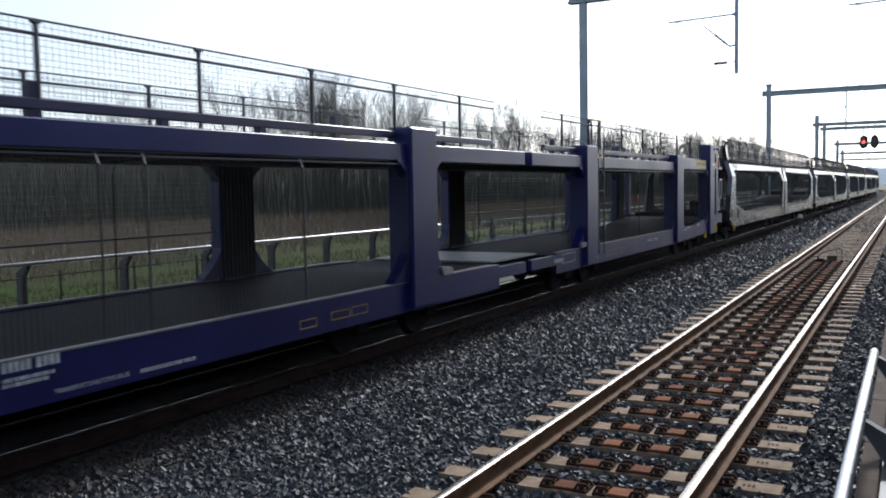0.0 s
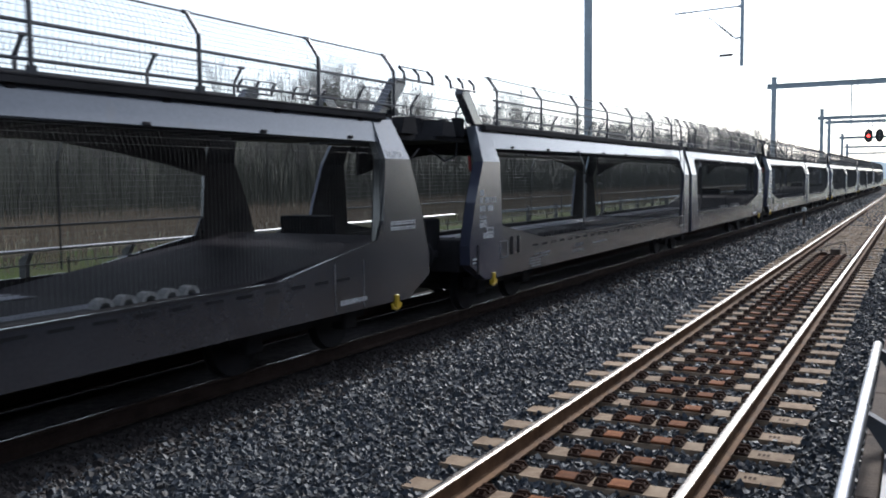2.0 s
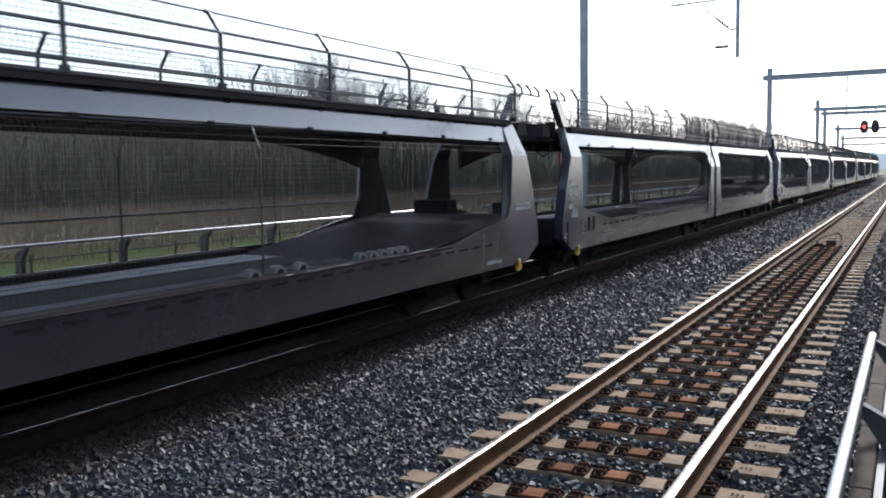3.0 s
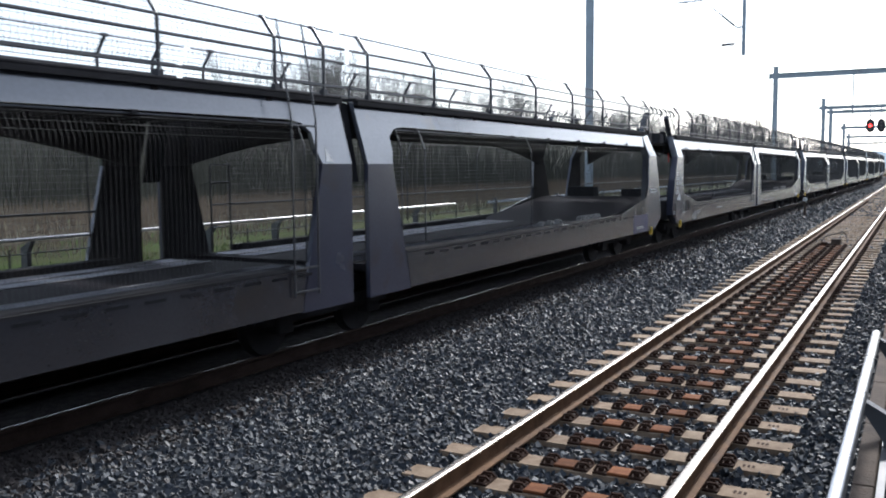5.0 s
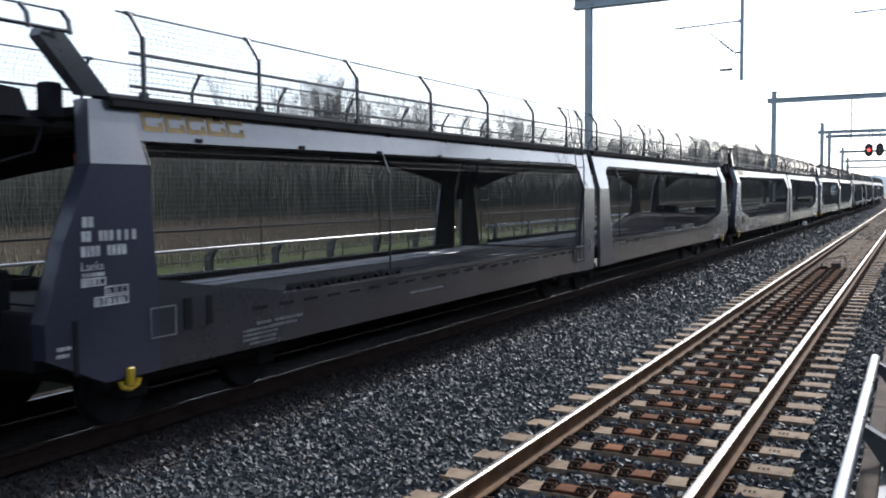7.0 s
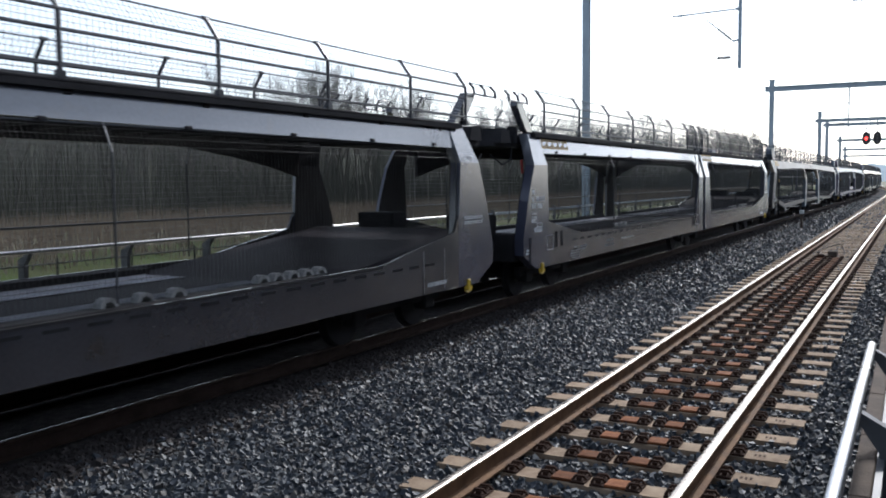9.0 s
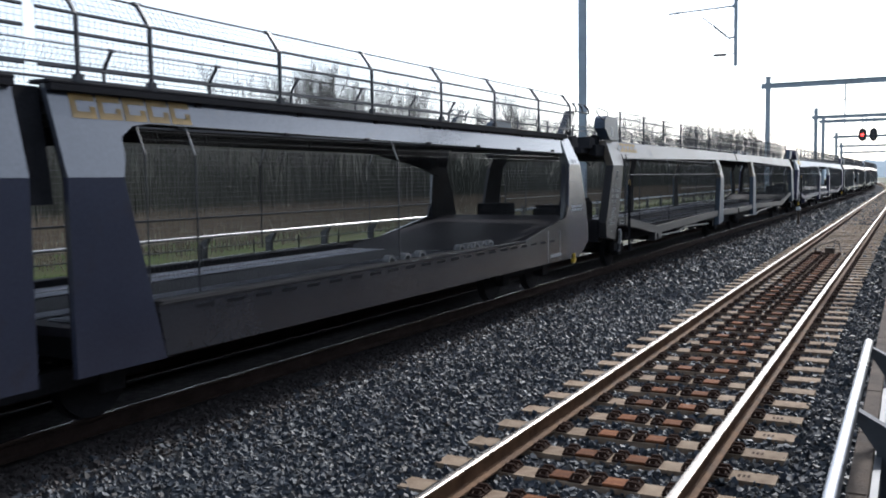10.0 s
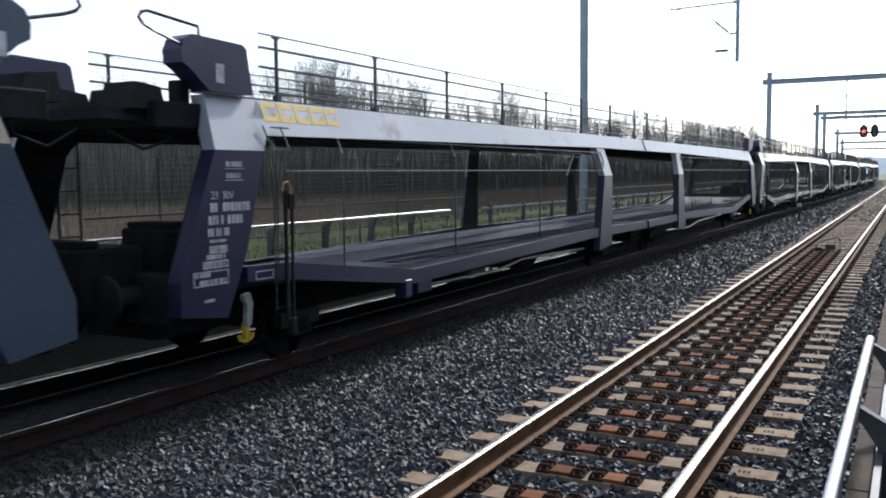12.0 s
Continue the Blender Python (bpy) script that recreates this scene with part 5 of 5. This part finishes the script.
# ---- plants and woods ----
def tapered(name, segs, mat, parent=None, label="", sides=3):
    """Many tapered bars: rows of (ax, ay, az, bx, by, bz, ra, rb)."""
    s = np.array(segs, dtype=float)
    a, b, ra, rb = s[:, 0:3], s[:, 3:6], s[:, 6:7], s[:, 7:8]
    d = b - a
    d /= np.linalg.norm(d, axis=1)[:, None] + 1e-9
    ref = np.where(np.abs(d[:, 2:3]) > 0.9, np.array([[1.0, 0, 0]]), np.array([[0, 0, 1.0]]))
    u = np.cross(d, ref)
    u /= np.linalg.norm(u, axis=1)[:, None] + 1e-9
    v = np.cross(d, u)
    k = len(s)
    co = np.zeros((k, 2 * sides, 3))
    for i in range(sides):
        o = u * math.cos(i * 2 * math.pi / sides) + v * math.sin(i * 2 * math.pi / sides)
        co[:, i], co[:, i + sides] = a + o * ra, b + o * rb
    base = (np.arange(k) * 2 * sides)[:, None]
    quads = np.concatenate([base + np.array([[i, (i + 1) % sides, (i + 1) % sides + sides, i + sides]]) for i in range(sides)])
    me = bpy.data.meshes.new(name)
    me.from_pydata(co.reshape(-1, 3).tolist(), [], quads.tolist())
    return mesh_part(name, me, mat, parent, label)


def bare_tree(seed, height, spread):
    """A leafless tree: trunk, limbs, and a crown of fine twigs."""
    rnd = random.Random(seed)
    trunk, crown = [], []

    def grow(p, d, length, r, depth):
        n = 3 if depth < 2 else 2
        for i in range(n):
            q = p + d * (length / n)
            r2 = r * (0.86 if depth < 3 else 0.7)
            (trunk if depth < 2 else crown).append((*p, *q, r, r2))
            p, r = q, r2
            d = (d + Vector((rnd.gauss(0, 0.10), rnd.gauss(0, 0.10), rnd.gauss(0.03, 0.05)))).normalized()
            if depth < 5:
                for _ in range(2):
                    az = rnd.uniform(0, 2 * math.pi)
                    up = rnd.uniform(0.5, 1.1)
                    side = Vector((math.cos(az) * spread, math.sin(az) * spread, up)).normalized()
                    nd = (d * 0.55 + side * 0.75).normalized()
                    if depth == 0 and i == 0:
                        continue
                    grow(p.copy(), nd, length * rnd.uniform(0.42, 0.62), r * 0.55, depth + 1)

    grow(Vector((0, 0, -0.1)), Vector((0, 0, 1)), height * 0.62, height * 0.012, 0)
    root = new("tree")
    tagged(root, "bare leafless tree with fine upright twigs", "tree", "bare trees")
    tapered("trunk", trunk, "bark", root, sides=5)
    tapered("crown", [(*c[:6], max(c[6], 0.006), max(c[7], 0.004)) for c in crown], "twig", root)
    return root


def woods():
    rnd = random.Random(5)
    kinds = [bare_tree(k, h, sp) for k, h, sp in ((1, 11.0, 0.7), (2, 12.0, 0.55), (3, 10.0, 0.8), (4, 13.0, 0.6), (5, 9.0, 0.9))]
    spots = [(-58, 83, 3, 1.08), (-60, 87, 1, 1.15), (-57, 79, 3, 1.0), (-62, 91, 0, 1.15), (-61, 82, 2, 1.25), (-59, 85, 0, 1.2), (-63, 88, 2, 1.3), (-58, 76, 2, 1.05), (-61, 94, 4, 1.3),
             (-59, 81, 3, 1.02), (-62, 84, 1, 1.08), (-64, 90, 3, 1.1), (-60, 88, 0, 1.15), (-63, 80, 1, 1.05), (-61, 86, 4, 1.3)]
    y = -5.0
    while y < 340:
        for row in (0, 1, 2, 3) if y < 130 else (0, 1, 2):
            x = -52 - row * 5 + rnd.uniform(-3, 3) + 0.03 * y
            sc = rnd.uniform(0.78, 1.0) * (0.70 if y < 72 else 1.0) * (1.0 + max(0.0, y - 60) * 0.0016)
            spots.append((x, y + rnd.uniform(-2.5, 2.5), rnd.randrange(5), sc))
        y += 4.6 + y * 0.011
    used = set()
    for x, y, k, sc in spots:
        m = pose(x, y, -0.6, 0, 0, rnd.uniform(0, 360))
        if k in used:
            t = copy_thing(kinds[k], m)
        else:
            t = kinds[k]
            used.add(k)
            t.matrix_basis = m
        t.scale = (sc, sc, sc)
    segs = []
    for _ in range(15000):
        y = -15 + 460 * rnd.random() ** 1.5
        x = -50 - rnd.random() * 22 + 0.03 * y
        h = rnd.uniform(3.0, 8.5) * (0.7 + 0.5 * noise.noise(Vector((x * 0.1, y * 0.1, 0))))
        r = rnd.uniform(0.012, 0.05)
        segs.append((x, y, -0.6, x + rnd.gauss(0, 0.25), y + rnd.gauss(0, 0.25), h, r, r * 0.4))
    tagged(tapered("undergrowth", segs, "stems"), "dense bare undergrowth of thin grey-brown stems", "undergrowth", kind="stuff")
    # the depth of the wood, an uneven dark mass behind the trees
    bm = B()
    rows = []
    for i in range(130):
        y = -60 + i * 5.0
        x = -74 + 0.03 * y
        hgt = (9.0 if y < 55 else 7.6) + 1.0 * noise.noise(Vector((y * 0.035, 3.1, 0))) + 0.9 * noise.noise(Vector((y * 0.31, 7, 0)))
        rows.append([bm.verts.new((x + dx, y + rnd.uniform(-1, 1), z)) for dx, z in ((4, -0.7), (1.5 + rnd.uniform(-1, 1), hgt * 0.55), (rnd.uniform(-1, 1), hgt), (-12, hgt * 1.02), (-30, -0.7))])
    for a, b in zip(rows, rows[1:]):
        for k in range(4):
            bm.faces.new((a[k], b[k], b[k + 1], a[k + 1]))
    tagged(part("far_woods", bm, "thicket"), "dark dense interior of a distant bare wood", "woods", kind="stuff")
    segs = []
    for _ in range(36000):
        y = -10 + 200 * rnd.random() ** 1.4
        x = -23 - rnd.random() ** 0.8 * 25
        h = rnd.uniform(0.35, 1.3)
        segs.append((x, y, -0.62, x + rnd.gauss(0, 0.18), y + rnd.gauss(0, 0.18), -0.6 + h, 0.022, 0.004))
    tagged(tapered("reeds", segs, "reed"), "dry straw-brown reeds in a field strip", "reeds", kind="stuff")
    segs = []
    for _ in range(30000):
        y = 6 + 90 * rnd.random() ** 1.4
        x = -11.5 - rnd.random() * 10
        h = rnd.uniform(0.06, 0.24)
        segs.append((x, y, -0.62, x + rnd.gauss(0, 0.07), y + rnd.gauss(0, 0.07), -0.58 + h, 0.014, 0.003))
    tagged(tapered("grass", segs, "blades"), "fresh green spring grass on the verge", "grass", kind="stuff")
    bm = B()
    box(bm, -29, -11.2, -20, 300, -0.62, -0.53)
    tagged(part("verge", bm, "grass"), "green grass verge beside the railway", "verge", kind="structure")


woods()


def far_haze():
    """Pale treeline far up the line, with haze painted into its colour."""
    rnd = random.Random(11)
    bm = B()
    rows = []
    for i in range(230):
        x = -330 + i * 2.6
        h = 12 + 2.0 * noise.noise(Vector((x * 0.04, 1, 0))) + 1.6 * noise.noise(Vector((x * 0.31, 4, 0))) + rnd.uniform(-1.0, 1.0)
        rows.append([bm.verts.new((x, 720 + dy, z)) for dy, z in ((0, -1), (4, h * 0.6), (10, h), (40, -1))])
    for a, b in zip(rows, rows[1:]):
        for k in range(3):
            bm.faces.new((a[k], b[k], b[k + 1], a[k + 1]))
    # Blue-grey emission puts the distance haze into the treeline's colour.
    m = bpy.data.materials.new("painted_haze_glow")
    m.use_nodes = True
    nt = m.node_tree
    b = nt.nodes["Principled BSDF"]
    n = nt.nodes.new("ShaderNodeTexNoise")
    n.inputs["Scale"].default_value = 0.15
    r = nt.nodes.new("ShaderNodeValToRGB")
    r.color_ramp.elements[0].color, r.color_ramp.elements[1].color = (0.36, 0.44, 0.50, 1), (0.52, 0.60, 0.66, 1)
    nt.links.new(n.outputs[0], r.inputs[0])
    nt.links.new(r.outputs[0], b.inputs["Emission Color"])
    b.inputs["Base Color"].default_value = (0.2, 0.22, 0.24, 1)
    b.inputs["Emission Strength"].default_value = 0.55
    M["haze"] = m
    tagged(part("backdrop", bm, "haze"), "pale blue-grey treeline on the horizon, its haze painted as a glow", "treeline", kind="structure")


far_haze()


# ---- sleepers and stones ----
def sleeper_set():
    bm = B()
    for x0, x1 in ((-1.265, 1.265),):
        a = [bm.verts.new((x, y, z)) for y, z in ((-0.135, -0.34), (-0.115, -0.183), (0.115, -0.183), (0.135, -0.34)) for x in (x0, x1)]
        for q in ((0, 1, 3, 2), (2, 3, 5, 4), (4, 5, 7, 6), (0, 2, 4, 6), (1, 7, 5, 3)):
            bm.faces.new([a[i] for i in q])
    bmesh.ops.recalc_face_normals(bm, faces=bm.faces[:])
    me = bpy.data.meshes.new("sleeper")
    bm.to_mesh(me)
    me.materials.append(M["sleeper"])
    bm = box(B(), -0.085, 0.085, -0.085, 0.085, -0.182, -0.158, 0.006)
    pl = bpy.data.meshes.new("base_plate")
    bm.to_mesh(pl)
    pl.materials.append(M["plate"])
    bm = B()
    box(bm, -0.055, 0.055, -0.10, 0.10, -0.183, -0.166, 0.004)
    for q in (-0.05, 0.05):
        tube(bm, [(-0.045, q - 0.025, -0.168), (-0.03, q, -0.135), (0.03, q + 0.01, -0.135), (0.045, q + 0.03, -0.168)], 0.013, 5)
        box(bm, -0.018, 0.018, q - 0.018, q + 0.018, -0.166, -0.14)
    cl = bpy.data.meshes.new("rail_clip")
    bm.to_mesh(cl)
    cl.materials.append(M["clip"])
    bm = B()
    for x in (1.00, 1.035, 1.07):
        box(bm, x, x + 0.02, -0.03, 0.03, -0.184, -0.1815)
    mk = bpy.data.meshes.new("stamp")
    bm.to_mesh(mk)
    mk.materials.append(M["clip"])
    return me, pl, cl, mk


def sleepers():
    me, pl, cl, mk = sleeper_set()
    y0 = 5.575 - 0.6 * 18 + 0.12
    for k in range(162):
        y = y0 + 0.6 * k
        s = new("sleeper", me)
        s.parent = near_track
        s.matrix_basis = pose(NEAR[0], y, random.uniform(-0.004, 0.004), 0, 0, random.uniform(-0.4, 0.4))
        if y > 62:
            continue
        if 3 < y < 9:
            st = new("stamp", mk)
            st.parent = s
            st.location = (random.uniform(-0.03, 0.03), 0, 0)
        for x in (-0.21, 0.21) if y < 27.4 else ():
            p = new("base_plate", pl)
            p.parent = s
            p.location = (x, 0, 0)
        for x in (-0.7525 - 0.125, -0.7525 + 0.125, 0.7525 - 0.125, 0.7525 + 0.125) + ((-0.345, -0.075, 0.075, 0.345) if y < 27.4 else ()):
            c = new("rail_clip", cl)
            c.parent = s
            c.location = (x, 0, 0.002)
    # the far run of sleepers
    bm = B()
    for k in range(162, 432):
        x, y, h = along(y0 + 0.6 * k, *NEAR)
        box(bm, x - 1.26, x + 1.26, y - 0.115, y + 0.115, -0.34, -0.184)
    part("sleepers_beyond", bm, "sleeper", near_track)["kind"] = "stuff"


sleepers()


def stones():
    """Loose ballast: squashed, knocked-about blocks lying at every angle."""
    rng = np.random.default_rng(3)

    def scatter(n, x0, x1, y0, y1, z, size, far):
        y = y0 + (y1 - y0) * rng.random(n) ** far
        x = x0 + (x1 - x0) * rng.random(n)
        return np.stack([x, y, z + rng.normal(0, 0.012, n)], 1), size * rng.uniform(0.6, 1.25, n)

    sets = [scatter(56000, -6.45, -3.33, 3.4, 18, -0.222, 0.0245, 1.6), scatter(13000, -6.35, -3.33, 14, 48, -0.222, 0.036, 1.2),
            scatter(26000, -3.4, -0.5, 3.6, 20, -0.216, 0.0245, 1.5), scatter(4500, -3.4, -0.5, 16, 45, -0.218, 0.034, 1.2),
            scatter(9000, -5.9, -0.5, 44, 120, -0.215, 0.055, 1.2),
            scatter(14000, -6.45, -0.5, -5.0, 3.6, -0.22, 0.034, 1.0),
            scatter(7000, -0.75, -0.32, 3.0, 20, -0.235, 0.026, 1.3)]
    c = np.concatenate([s[0] for s in sets])
    r = np.concatenate([s[1] for s in sets])
    # keep the sleepers and rails clear
    rel = (c[:, 1] - 2.095 + 0.3) % 0.6 - 0.3
    on = (np.abs(c[:, 0] + 2.09) < 1.24) & (np.abs(rel) < 0.10)
    c[on, 2] -= 0.10
    inside = (np.abs(c[:, 0] + 2.09) < 1.25) & ~on
    c[inside, 2] -= 0.008
    brown_stones = c[:, 0] < -5.35 + 0.01 * c[:, 1] - 0.75 * rng.random(len(c))
    for name, keep, mat, text in (("ballast_stones", ~brown_stones, "ballast", "loose blue-grey crushed ballast stones"), ("dusty_ballast_stones", brown_stones, "brown_stones", "dark brown ballast stones beside the rail")):
        stone_heap(name, c[keep], r[keep], mat, text, rng)


def stone_heap(name, c, r, mat, text, rng):
    cube = np.array([[x, y, z] for x in (-1, 1) for y in (-1, 1) for z in (-1, 1)], dtype=float)
    n = len(c)
    v = cube[None] * (1 + rng.uniform(-0.5, 0.3, (n, 8, 3))) * rng.uniform(0.5, 1.1, (n, 1, 3)) * r[:, None, None]
    q = rng.normal(size=(n, 4))
    q /= np.linalg.norm(q, axis=1)[:, None]
    w, x, y, z = q.T
    R = np.stack([1 - 2 * (y * y + z * z), 2 * (x * y - z * w), 2 * (x * z + y * w), 2 * (x * y + z * w), 1 - 2 * (x * x + z * z), 2 * (y * z - x * w), 2 * (x * z - y * w), 2 * (y * z + x * w), 1 - 2 * (x * x + y * y)], 1).reshape(n, 3, 3)
    v = np.einsum("nij,nkj->nki", R, v) + c[:, None, :]
    f = np.array([(0, 1, 3, 2), (4, 6, 7, 5), (0, 4, 5, 1), (2, 3, 7, 6), (0, 2, 6, 4), (1, 5, 7, 3)])
    faces = (f[None] + (np.arange(n) * 8)[:, None, None]).reshape(-1)
    me = bpy.data.meshes.new(name)
    me.vertices.add(n * 8)
    me.vertices.foreach_set("co", v.reshape(-1))
    me.loops.add(n * 24)
    me.loops.foreach_set("vertex_index", faces)
    me.polygons.add(n * 6)
    me.polygons.foreach_set("loop_start", np.arange(n * 6) * 4)
    me.update(calc_edges=True)
    me.shade_flat()
    tagged(mesh_part(name, me, mat), text, "ballast", kind="stuff")


stones()


def motions():
    """The train runs towards the platform; every wagon keeps to the track's line."""
    for w, s0, length in TRAIN:
        rows = []
        for t, run in RUN:
            s = s0 - run
            ax, ay, _ = along(s, *FAR)
            bx, by, _ = along(s + length, *FAR)
            if length < 0:
                turn = math.atan2(-(ax - bx), ay - by)
            else:
                turn = math.atan2(-(bx - ax), by - ay)
            rows.append((t, pose(ax, ay, 0, 0, 0, math.degrees(turn))))
        walk(w, rows)


motions()
